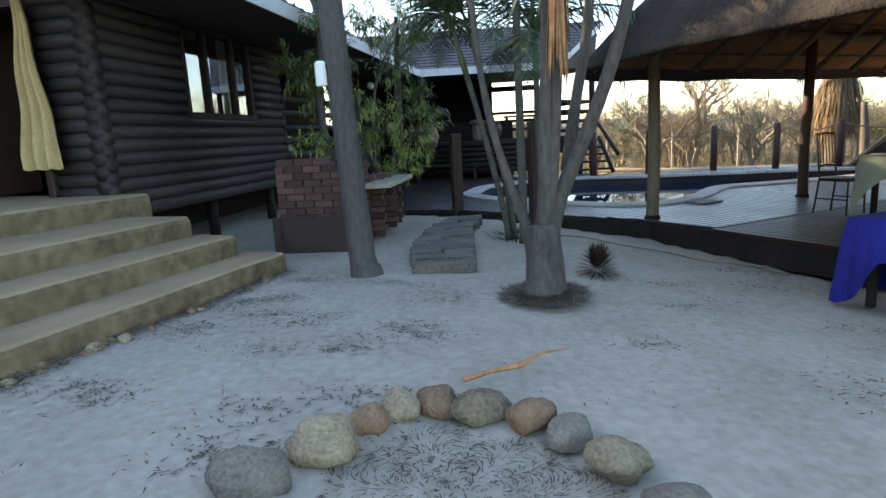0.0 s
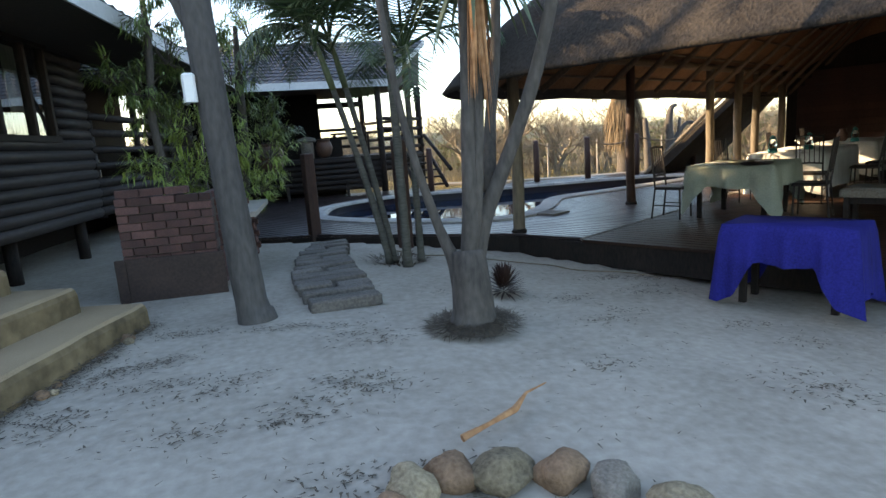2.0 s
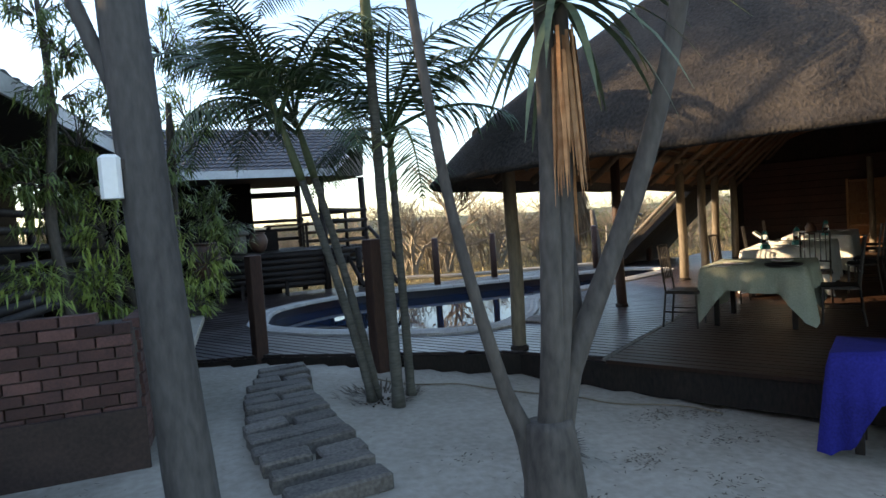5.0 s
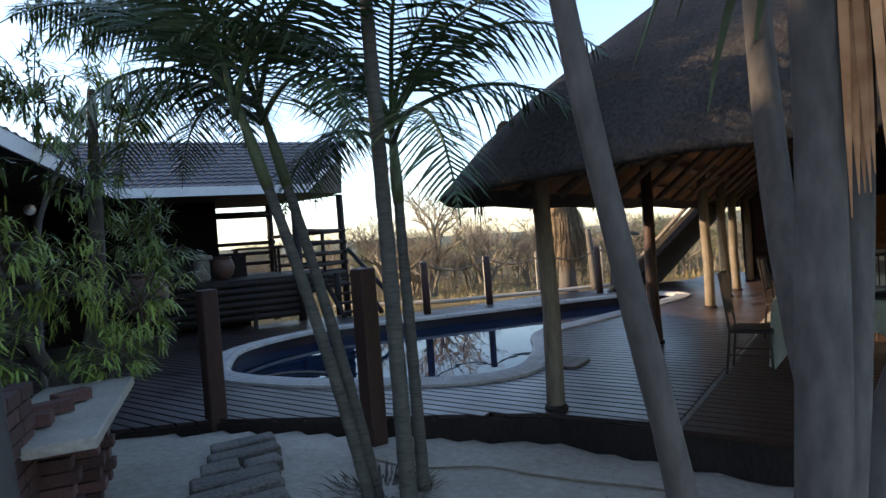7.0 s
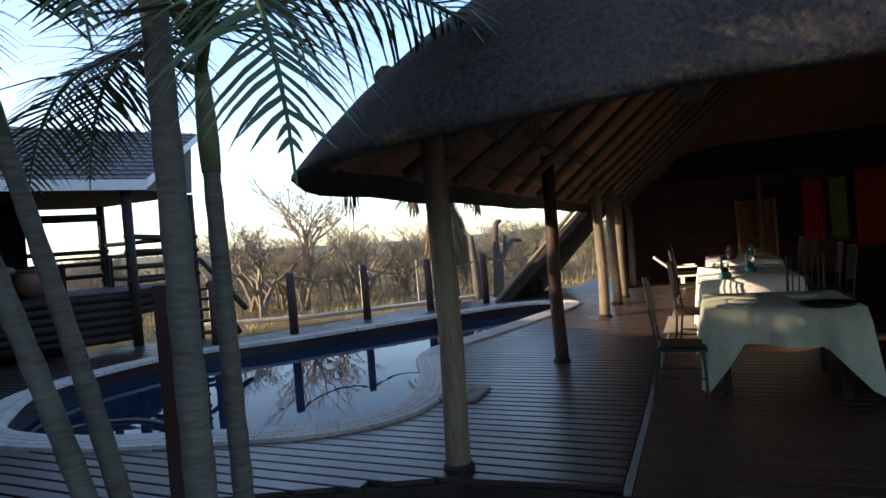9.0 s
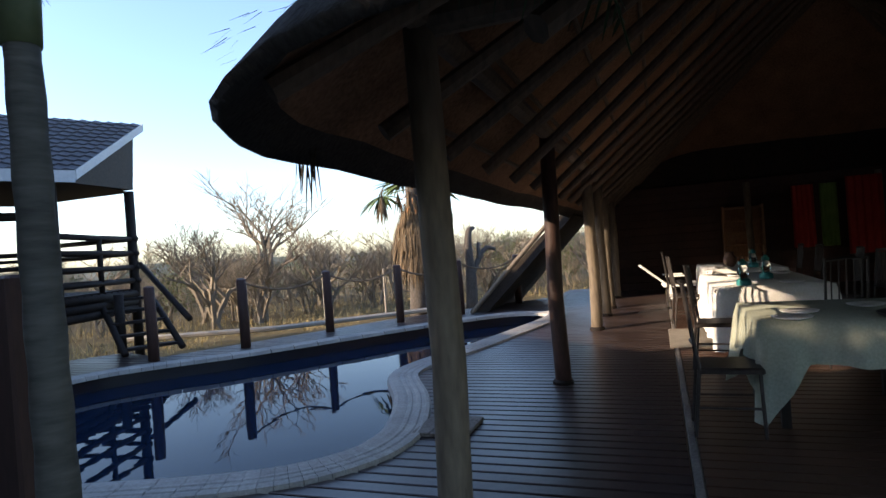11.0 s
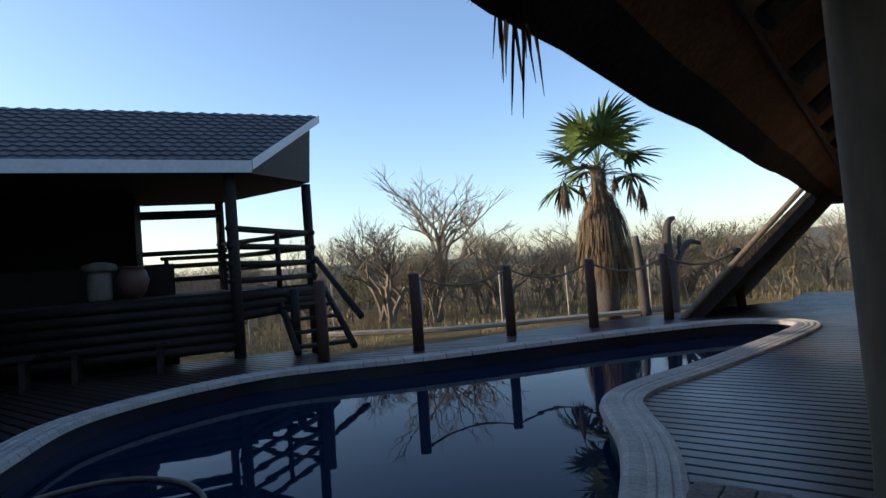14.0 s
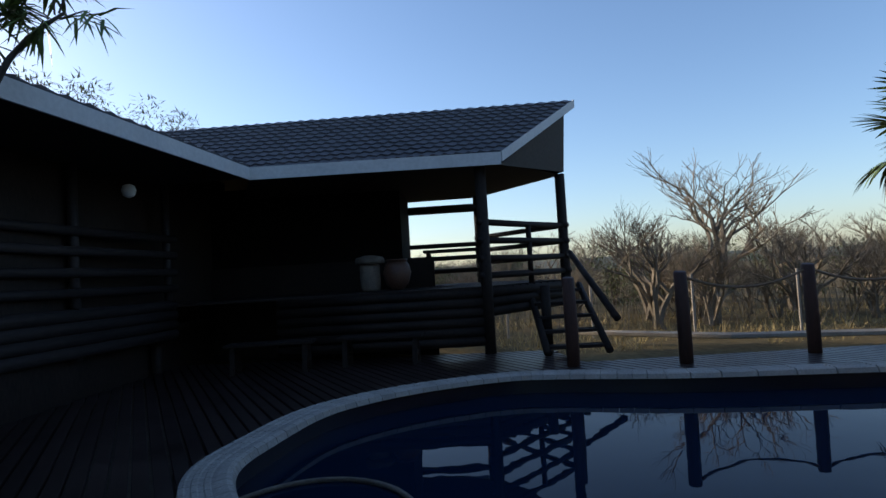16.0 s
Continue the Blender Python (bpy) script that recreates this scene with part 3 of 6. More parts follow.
# the thatched wing that comes down to the deck beyond the pool
wing = thing("thatched_screen", "low thatched lean-to slope beside the pool end", "thatched screen", at=(0, 0, 0))
a, b, c, d = lapa(9.6, 2.9, DECK), lapa(13.6, 2.9, DECK), lapa(13.6, 0.9, 2.15), lapa(10.6, 0.9, 2.15)
nrm = (b - a).cross(d - a).normalized() * 0.22
part("thatch", Shape().add([a, b, c, d, a + nrm, b + nrm, c + nrm, d + nrm], [(3, 2, 1, 0), (4, 5, 6, 7), (0, 1, 5, 4), (1, 2, 6, 5), (2, 3, 7, 6), (3, 0, 4, 7)]), M["thatch"], wing)
part("edge_pole", Shape().tube([a + Vector((-0.12, -0.06, 0)), d + Vector((-0.12, -0.06, 0.1))], 0.05, 10), M["gum_pole"], wing)

# far walls of the shelter
wl = thing("wall_east", "dark timber end wall of the thatched shelter", "wall", kind="structure")
for k in range(13):
    c = lapa(13.4, -4.4, DECK + 0.1 + 0.2 * k)
    part("board", Shape().box((0, 0, 0), (0.06, 9.0 - 0.35 * max(0, k - 10), 0.198), chamfer=0.008), M["red_wood"], wl, m=pose(*c, 0, 0, LAPA_TURN))
part("backing", Shape().box((0, 0, 0), (0.04, 9.6, 3.6)), M["dark_wood"], wl, m=pose(*lapa(13.47, -4.4, 1.8), 0, 0, LAPA_TURN))
# back wall, run on towards the near end to keep the interior dark
wl = thing("wall_south", "dark timber back wall of the thatched shelter, lengthened to keep light out", "wall", kind="structure")
for k in range(10):
    c = lapa(8.0, -8.75, DECK + 0.1 + 0.2 * k)
    part("board", Shape().box((0, 0, 0), (10.8, 0.05, 0.198), chamfer=0.008), M["red_wood"], wl, m=pose(*c, 0, 0, LAPA_TURN))


part("backing", Shape().box((0, 0, 0), (10.9, 0.04, 2.3)), M["dark_wood"], wl, m=pose(*lapa(8.0, -8.81, 1.1), 0, 0, LAPA_TURN))

# ---- pool-side posts with a rope ----
def fence_post(x, y, h=1.19):
    t = thing("rope_post", "dark timber post of the rope fence on the pool deck", "post", at=(x, y, 0), group="rope fence posts")
    part("post", Shape().tube([(0, 0, -0.4), (0.005, 0, 0.5), (0, 0.004, h - 0.02), (0, 0, h)], [0.085, 0.085, 0.08, 0.07], 12), M["red_wood"], t, smooth=True)
    return t


ROPE_POSTS = [(3.44, 15.95), (4.83, 15.72), (6.6, 15.98), (8.05, 15.65), (9.44, 15.33), (11.49, 15.51)]
for x, y in ROPE_POSTS:
    fence_post(x, y)
for (ax, ay), (bx, by) in zip(ROPE_POSTS[1:], ROPE_POSTS[2:]):
    pts = [(ax + (bx - ax) * k / 14, ay + (by - ay) * k / 14, 1.14 - 0.2 * (1 - (2 * k / 14 - 1) ** 2)) for k in range(15)]
    solid("fence_rope", Shape().tube(pts, 0.018, 6), M["rope"], "sagging thick rope slung between deck posts", "rope", "ropes between the posts", smooth=True)
arm = thing("cross_arm", "short dark timber arm fixed across a post", "timber", at=(11.49, 15.51, 0.98))
part("arm", Shape().box((0.12, 0, 0), (0.42, 0.1, 0.13), chamfer=0.01), M["red_wood"], arm)
for x, y, h in ((-0.03, 9.98, 1.33), (1.21, 8.62, 1.45)):
    t = thing("deck_post", "square red-brown timber post at the deck edge", "post", at=(x, y, 0), group="deck edge posts")
    part("post", Shape().box((0, 0, h / 2 - 0.15), (0.17, 0.17, h + 0.3), pose(0, 0, 0, 0, 0, 20), 0.012), M["red_wood"], t)

# ---- log house ----
HW = Vector((0.103, 0.995)).normalized()          # along the long wall
HN = Vector((HW.y, -HW.x))                        # out of the long wall
HC = Vector((-3.88, 6.25))                        # its corner by the steps
HOUSE_TURN = math.degrees(math.atan2(HW.y, HW.x))


def hs(a, out=0.0, z=0.0):
    """A place a metres along the long wall from its corner and out metres before it."""
    p = HC + HW * a + HN * out
    return Vector((p.x, p.y, z))


def log(parent, a, b, z, r=0.088):
    """A half-shown round log from a to b."""
    a, b = Vector(a), Vector(b)
    a.z = b.z = z
    mid = a.lerp(b, 0.5) + Vector((0, 0, rng.uniform(-0.004, 0.004)))
    part("log", Shape().tube([a, mid, b], [r * rng.uniform(0.97, 1.03), r, r * rng.uniform(0.97, 1.03)], 10), M["log"], parent, smooth=True)


WIN = (1.7, 3.56, 1.8, 3.02)                    # along from, to, and heights of the window


def build_house():
    wall = thing("wall_house_long", "dark stained horizontal log wall of the house", "log wall", kind="structure")
    for k in range(18):
        z = 0.62 + 0.155 * k
        if WIN[2] - 0.05 < z < WIN[3] + 0.05:
            log(wall, hs(-0.1), hs(WIN[0] - 0.05), z)
            log(wall, hs(WIN[1] + 0.05), hs(4.75), z)
        else:
            log(wall, hs(-0.1), hs(4.75), z)
    front = thing("wall_house_front", "dark stained log wall beside the open doorway", "log wall", kind="structure")
    for k in range(18):
        z = 0.70 + 0.155 * k
        if z < 2.95:
            log(front, hs(-0.0, 0.1), hs(0.0, -0.62), z)
            log(front, hs(0.0, -1.95), hs(0.0, -6), z)
        else:
            log(front, hs(0.0, 0.1), hs(0.0, -6), z)
    shell = thing("wall_house_inner", "plain inner wall lining of the log house, near black for shade", "wall", kind="structure")
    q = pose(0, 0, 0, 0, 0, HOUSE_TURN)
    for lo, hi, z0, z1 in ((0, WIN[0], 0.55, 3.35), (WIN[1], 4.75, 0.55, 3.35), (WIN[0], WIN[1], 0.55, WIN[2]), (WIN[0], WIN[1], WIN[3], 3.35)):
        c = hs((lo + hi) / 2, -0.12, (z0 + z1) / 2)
        part("lining", Shape().box(c, (hi - lo, 0.06, z1 - z0), q), M["shaded_plaster"], shell)
    part("lining", Shape().box(hs(-0.0, -4.0, 1.95), (0.06, 4.0, 2.8), q), M["shaded_plaster"], shell)
    part("lining", Shape().box(hs(4.72, -3.0, 1.95), (0.06, 6.0, 2.8), q), M["shaded_plaster"], shell)
    part("lining", Shape().box(hs(6.0, -6.0, 1.95), (18.0, 0.1, 2.8), q), M["shaded_plaster"], shell)
    part("lining", Shape().box(hs(6.0, -3.1, 0.72), (14.0, 6.0, 0.1), q), M["dark_wood"], shell)
    win = thing("window_1", "wide dark-framed window mirroring trees and sky", "window", kind="structure")
    w, h = WIN[1] - WIN[0], WIN[3] - WIN[2]
    mid = (WIN[0] + WIN[1]) / 2
    for z in (WIN[2] - 0.02, WIN[3] + 0.02):
        part("window_frame", Shape().box(hs(mid, 0.04, z), (w + 0.16, 0.14, 0.08), q, 0.008), M["dark_wood"], win)
    for f in (0.0, 0.3, 0.72, 1.0):
        part("window_frame", Shape().box(hs(WIN[0] + w * f, 0.035, (WIN[2] + WIN[3]) / 2), (0.07, 0.12, h), q, 0.008), M["dark_wood"], win)
    for f0, f1 in ((0.0, 0.3), (0.3, 0.72), (0.72, 1.0)):
        pane = part("pane", Shape().box(hs(WIN[0] + w * (f0 + f1) / 2, 0.03, (WIN[2] + WIN[3]) / 2), (w * (f1 - f0) - 0.06, 0.012, h - 0.06), q), M["glass"], win)
        pane.visible_shadow = False
    cur = thing("window_curtain", "pale gathered curtain behind the window pane", "curtain")
    part("curtain", Shape().add([hs(WIN[0] + w * 0.78 + 0.35 * k / 20, -0.25 + 0.04 * math.sin(k * 1.4), z) for z in (WIN[2], WIN[3]) for k in range(21)],
                                [(k, k + 1, 22 + k, 21 + k) for k in range(20)]), M["pale_cloth"], cur, smooth=True)
    # doorway with its reveal and the knotted curtain
    door = thing("door_1", "open brown timber doorway above the stone steps", "doorway", kind="structure")
    for o in (-0.66, -1.92):
        part("door_frame", Shape().box(hs(-0.02, o, 1.9), (0.2, 0.09, 2.15), q, 0.01), M["red_wood"], door)
    part("door_frame", Shape().box(hs(-0.02, -1.29, 2.99), (0.2, 1.35, 0.09), q, 0.01), M["red_wood"], door)
    leaf = part("door_leaf", Shape().box(hs(0.5, -1.86, 1.88), (1.0, 0.05, 2.05), q, 0.008), M["red_wood"], door, "reddish timber door standing open")
    part("handle", Shape().tube([hs(0.85, -1.82, 1.85), hs(0.85, -1.76, 1.85), hs(0.76, -1.76, 1.85)], 0.011, 8), M["iron"], leaf)
    cur = thing("door_curtain", "tan yellow cotton curtain hanging gathered at the doorway", "curtain")
    s, cols = Shape(), 28
    for j in range(13):
        z = 3.0 - 1.82 * j / 12
        half = 0.06 + 0.24 * min(1, (j / 12) ** 1.1 * 1.1)
        for k in range(cols):
            t = 2 * k / (cols - 1) - 1
            s.v.append(tuple(hs(-0.2 + 0.045 * math.sin(k * 0.85 + j * 0.1) * (0.4 + j / 14), -0.62 + half * t + 0.02 * math.sin(j), z + 0.02 * math.sin(k * 0.8))))
    s.f = [(j * cols + k, j * cols + k + 1, (j + 1) * cols + k + 1, (j + 1) * cols + k) for j in range(12) for k in range(cols - 1)]
    part("curtain", s, M["yellow_cloth"], cur, smooth=True)
    # stilts, and a dark sheet that stands for the shade under the floor
    for a in (0.4, 2.4, 4.4, 6.6, 9.0, 11.2):
        p = hs(a, -0.2)
        t = thing("stilt", "dark timber stilt carrying the house floor", "post", at=(p.x, p.y, 0), group="house stilts")
        part("post", Shape().tube([(0, 0, -0.3), (0, 0, 0.62)], 0.085, 10), M["dark_wood"], t, smooth=True)
    under = thing("wall_under_house", "dark sheet set back beneath the floor as its shade", "wall", kind="structure")
    part("skirt_board", Shape().box(hs(6.0, -1.6, 0.25), (16.0, 0.06, 0.9), q), M["dark_wood"], under)


build_house()

# balcony beyond the log wall
bal = thing("balcony", "dark log balcony with horizontal rails along the house", "balcony")
for a in (4.9, 7.1, 9.3, 11.3):
    part("baluster", Shape().tube([hs(a, -0.02, 0.5), hs(a, -0.02, 3.2 if a > 5 else 2.25)], 0.065, 10), M["log"], bal, smooth=True)
for z in (2.16, 1.9, 1.62, 1.36):
    part("rail", Shape().tube([hs(4.7, 0.05, z), hs(8, 0.04, z + 0.015), hs(11.4, 0.05, z)], 0.062, 10), M["log"], bal, smooth=True)
for k in range(4):
    part("skirt_log", Shape().tube([hs(4.7, 0.0, 0.62 + 0.155 * k), hs(11.4, 0.0, 0.62 + 0.155 * k)], 0.088, 10), M["log"], bal, smooth=True)
part("balcony_floor", Shape().box(hs(8.0, -1.0, 1.05), (6.8, 2.0, 0.08), pose(0, 0, 0, 0, 0, HOUSE_TURN)), M["dark_wood"], bal)
inner = thing("wall_balcony_back", "dark house wall at the back of the balcony", "wall", kind="structure")
part("back_wall", Shape().box(hs(8.4, -2.0, 2.2), (7.5, 0.1, 2.5), pose(0, 0, 0, 0, 0, HOUSE_TURN)), M["dark_wood"], inner)
for a, w in ((5.35, 0.42), (5.95, 0.34)):
    p = hs(a, -0.3, 1.09)
    cr = thing("white_crate", "white slatted plastic crate standing on the balcony", "crate", at=p, turn=HOUSE_TURN, group="balcony crates")
    for k in range(7):
        part("slat", Shape().box((-w / 2 + w * k / 6, 0.12, 0.2), (0.022, 0.015, 0.32)), M["plastic"], cr)
    for z in (0.03, 0.36):
        part("rim", Shape().box((0, 0.12, z), (w + 0.03, 0.02, 0.04)), M["plastic"], cr)
    part("tray", Shape().box((0, 0, 0.02), (w, 0.24, 0.03)), M["plastic"], cr)
lampb = thing("balcony_lamp", "round white globe lamp under the eave", "lamp", at=hs(9.9, 0.35, 2.75))
part("globe", Shape().lathe([(0.03, 0.09), (0.075, 0.07), (0.1, 0.0), (0.075, -0.07), (0.02, -0.1)], n=16), M["lamp_white"], lampb, smooth=True)
part("stem", Shape().tube([(0, 0, 0.08), (0, 0, 0.5)], 0.012, 6), M["iron"], lampb)

twin = thing("twin_spotlight", "small white twin spotlight under the house eave", "lamp", at=hs(7.2, 0.35, 2.5))
part("mount", Shape().box((0, 0, 0.32), (0.06, 0.05, 0.6), chamfer=0.006), M["iron"], twin)
for sy in (-0.06, 0.06):
    part("lamp_head", Shape().lathe([(0.02, 0.06), (0.045, 0.03), (0.055, -0.03), (0.04, -0.06)], (0.03, sy, 0), n=12), M["lamp_white"], twin, smooth=True)

# ---- roofs of tiles ----
VA, VC = Vector((2.77, 17.37)), Vector((4.15, 19.55))      # front corner and prow of the veranda
VB = Vector((4.47, 19.8, 4.63))                             # peak of its gable
EZ = 3.19
VALLEY = hs(11.3, 1.45, EZ)


def tile_roof(name, label, a, b, c, d, parent, rows, cols):
    """Rows of tiles on the slope a-b (eave) to d-c (ridge); every tile a slightly tilted, waved piece."""
    a, b, c, d = (Vector(p) for p in (a, b, c, d))
    nrm = (b - a).cross(d - a).normalized()
    shared = Shape()
    for j in range(rows):
        k0, k1 = j / rows, (j + 1.08) / rows
        for i in range(cols):
            t0, t1 = i / cols, (i + 1) / cols
            pts = []
            for k, lift in ((k0, 0.055), (k1, 0.02)):
                l, r = a.lerp(d, min(k, 1)), b.lerp(c, min(k, 1))
                for q, w in ((0, 0.0), (0.3, 0.03), (0.65, 0.012), (1, 0.0)):
                    pts.append(l.lerp(r, t0 + (t1 - t0) * q) + nrm * (lift + w))
            low = [p - nrm * 0.05 for p in pts[:4]]
            shared.add(pts + low, [(0, 1, 5, 4), (1, 2, 6, 5), (2, 3, 7, 6), (8, 9, 1, 0), (9, 10, 2, 1), (10, 11, 3, 2)])
    tagged(part("roof_tiles", shared, M["tile"], parent, "dark grey tiles laid in rows"), kind="stuff")
    part("roof_deck", Shape().add([a, b, c, d, a - nrm * 0.1, b - nrm * 0.1, c - nrm * 0.1, d - nrm * 0.1], [(0, 1, 2, 3), (7, 6, 5, 4), (0, 4, 5, 1), (1, 5, 6, 2), (2, 6, 7, 3), (3, 7, 4, 0)]), M["soffit"], parent)


roof = thing("roof_house", "dark tiled gable roof of the log house with white fascia", "roof", kind="structure")
e0, e1 = hs(-1.3, 1.45, EZ), VALLEY
r0, r1 = hs(-1.3, -3.2, EZ + 1.6), hs(13.2, -3.2, EZ + 1.6)
tile_roof("slope", "", e0, e1, r1, r0, roof, 13, 42)
q0, q1 = hs(-1.3, -7.2, EZ), hs(15.5, -7.2, EZ)
tile_roof("slope", "", q1, q0, r0, r1, roof, 6, 10)


def board(parent, name, a, b, h, thick, material, drop=0.0):
    a, b = Vector(a), Vector(b)
    d = (b - a)
    side = Vector((d.y, -d.x, 0)).normalized() * thick
    dz = Vector((0, 0, h))
    o = Vector((0, 0, drop))
    a, b = a + o, b + o
    return part(name, Shape().add([a, b, b + side, a + side, a - dz, b - dz, b + side - dz, a + side - dz], [(3, 2, 1, 0), (4, 5, 6, 7), (0, 1, 5, 4), (1, 2, 6, 5), (2, 3, 7, 6), (3, 0, 4, 7)]), material, parent)


board(roof, "fascia", hs(-1.3, 1.46, EZ), VALLEY, 0.2, 0.03, M["white_paint"], 0.03)
board(roof, "barge_board", r0, hs(-1.3, 1.45, EZ), 0.2, 0.03, M["white_paint"], 0.05)
part("soffit", Shape().box(hs(5.0, 0.66, EZ - 0.12), (12.6, 1.55, 0.03), pose(0, 0, 0, 0, 0, HOUSE_TURN)), M["soffit"], roof)
part("gable", Shape().add([hs(-0.02, 0.2, 3.2), hs(-0.02, -6.2, 3.2), hs(-0.02, -3.2, 4.85)], [(0, 1, 2)]), M["log"], roof)

vroof = thing("roof_veranda", "dark tiled prow-gabled roof over the raised veranda", "roof", kind="structure")
vA = Vector((VA.x, VA.y, EZ))
vV = VALLEY
ridge_l = Vector((-6.4, 20.5, 4.73))
tile_roof("slope", "", Vector((-6.0, 17.85, EZ)), vA, VB, ridge_l, vroof, 13, 46)
vD = Vector((2.6, 22.1, EZ))
tile_roof("slope", "", vD, Vector((-3.5, 22.6, EZ)), ridge_l, VB, vroof, 6, 10)
board(vroof, "fascia", vV, vA, 0.2, 0.03, M["white_paint"], 0.03)
board(vroof, "barge_board", vA, VB, 0.16, 0.03, M["white_paint"], 0.04)
vC = Vector((VC.x, VC.y, EZ))
part("gable_panel", Shape().add([vA + Vector((0, 0, -0.18)), vC, VB + Vector((-0.2, -0.1, -0.1)), vA + Vector((-0.04, 0.04, 0)), vC + Vector((-0.06, 0.03, 0)), VB + Vector((-0.26, -0.06, -0.1))],
                                [(0, 1, 2), (5, 4, 3), (0, 3, 4, 1), (1, 4, 5, 2), (2, 5, 3, 0)]), M["soffit"], vroof)
part("gable_panel", Shape().add([vC, vD, VB + Vector((-0.25, -0.1, -0.1))], [(0, 1, 2)]), M["soffit"], vroof)
part("ceiling", Shape().add([vV + Vector((0, 0.05, -0.12)), vA + Vector((0, 0.05, -0.12)), vC + Vector((-.05, 0, -0.06)), vD + Vector((0, 0, -.06)), Vector((-3.4, 22.4, EZ - .06))], [(0, 1, 2, 3, 4)]), M["soffit"], vroof)

# ---- raised veranda ----
VF = 1.1
ver = thing("veranda", "raised dark timber veranda with log railings", "veranda")
v1, v2, v3, v0 = Vector((2.43, 17.6, 0)), Vector((4.05, 19.5, 0)), Vector((2.5, 21.9, 0)), Vector((-1.6, 17.75, 0))
for k in range(26):
    y = 17.55 + (21.9 - 17.55) * (k + 0.5) / 26
    x1 = 2.43 + (4.05 - 2.43) * (y - 17.55) / 1.95 if y < 19.5 else 4.05 - 1.5 * (y - 19.5) / 2.4
    part("floor_board", Shape().box(((x1 - 3.0) / 2, y, VF - 0.02), (x1 + 3.0, 0.155, 0.04), chamfer=0.005), M["dark_wood"], ver)
for p in (v1, v2, v3, Vector((0.6, 21.9, 0))):
    part("veranda_post", Shape().tube([(p.x, p.y, -0.35), (p.x, p.y, EZ - 0.05)], 0.095, 12), M["dark_wood"], ver, smooth=True)


def rails(parent, a, b, zs, r=0.055, over=0.12):
    d = (b - a).normalized() * over
    for z in zs:
        o = Vector((0, 0, z))
        part("rail", Shape().tube([a - d + o, a.lerp(b, 0.5) + o + Vector((0, 0, rng.uniform(-.012, .012))), b + d + o], r, 10), M["dark_wood"], parent, smooth=True)


rails(ver, v1, v2, (2.14, 1.84, 1.55, 1.27))
rails(ver, v2, v3, (2.14, 1.84, 1.55, 1.27))
rails(ver, v3, Vector((-1, 22.0, 0)), (2.0, 1.7, 1.4))
part("eave_beam", Shape().tube([(0.7, 21.95, 2.86), (2.55, 21.9, 2.86)], 0.1, 10), M["dark_wood"], ver, smooth=True)
m12 = v1.lerp(v2, 0.52)
part("baluster", Shape().tube([m12 + Vector((0, 0, 1.1)), m12 + Vector((0, 0, 2.14))], 0.05, 10), M["dark_wood"], ver, smooth=True)
for k in range(6):
    z = 1.0 - 0.155 * k
    part("skirt_log", Shape().tube([(-1.0, 17.62, z), (2.4, 17.62, z)], 0.085, 10), M["dark_wood"], ver, smooth=True)
for k in range(3):
    z = 1.0 - 0.155 * k
    part("skirt_log", Shape().tube([v1 + Vector((0, 0, z)), v2 + Vector((0, 0, z))], 0.085, 10), M["dark_wood"], ver, smooth=True)
# the veranda's deep shade is put into this wall's colour
vb = thing("wall_veranda_back", "house wall behind the veranda, coloured near black for shade", "wall", kind="structure")
part("back_wall", Shape().box((-1.15, 20.0, 2.2), (3.9, 0.12, 2.2)), M["shaded_plaster"], vb)
part("back_wall", Shape().box((0.8, 21.0, 2.2), (0.12, 2.0, 2.2)), M["shaded_plaster"], vb)
# dark walls added so that the space below the veranda stays in shade
lowwall = thing("wall_under_veranda", "dark wall added to deepen the shade under the veranda", "wall", kind="structure")
part("back_wall", Shape().box((-2.2, 19.9, 0.5), (7.4, 0.1, 2.4)), M["dark_wood"], lowwall)
part("back_wall", Shape().box((-3.1, 17.5, 1.5), (0.12, 6.5, 4.2)), M["dark_wood"], lowwall)
# house wing added behind the steps to shade the sand, out of sight from the garden
annex = thing("wall_house_annex", "unseen house wing added beyond the steps to shade the sand", "wall", kind="structure")
part("end_wall", Shape().box((-10.2, 0.5, 1.6), (5.0, 11.0, 3.6)), M["log"], annex)
part("annex_roof", Shape().add([(-13.2, -5.5, 3.3), (-7.2, -5.5, 3.3), (-7.2, 6.3, 3.3), (-13.2, 6.3, 3.3), (-10.2, -5.5, 5.2), (-10.2, 6.3, 5.2)], [(0, 1, 4), (2, 3, 5), (1, 2, 5, 4), (3, 0, 4, 5), (3, 2, 1, 0)]), M["tile"], annex)
# stairs from veranda to the deck
st = thing("veranda_stairs", "steep timber stairs with log handrails down to the deck", "stairs")
sa, sb = Vector((3.75, 18.9, 0)), Vector((3.75, 17.0, 0))
for k in range(5):
    p = sa.lerp(sb, (k + 0.5) / 5)
    part("tread", Shape().box((p.x - 0.05, p.y, VF - 0.2 * (k + 1) + 0.02), (0.9, 0.28, 0.05), chamfer=0.006), M["dark_wood"], st)
for dx in (-0.5, 0.42):
    part("stringer", Shape().tube([(3.75 + dx, 18.95, VF - 0.1), (3.75 + dx, 16.95, 0.06)], 0.06, 8), M["dark_wood"], st, smooth=True)
part("handrail", Shape().tube([(4.05, 19.0, 1.6), (4.25, 16.7, 0.55)], 0.055, 8), M["dark_wood"], st, smooth=True)
part("newel", Shape().tube([(3.4, 17.9, 0.0), (3.4, 17.9, 1.05)], 0.085, 10), M["dark_wood"], st, smooth=True)


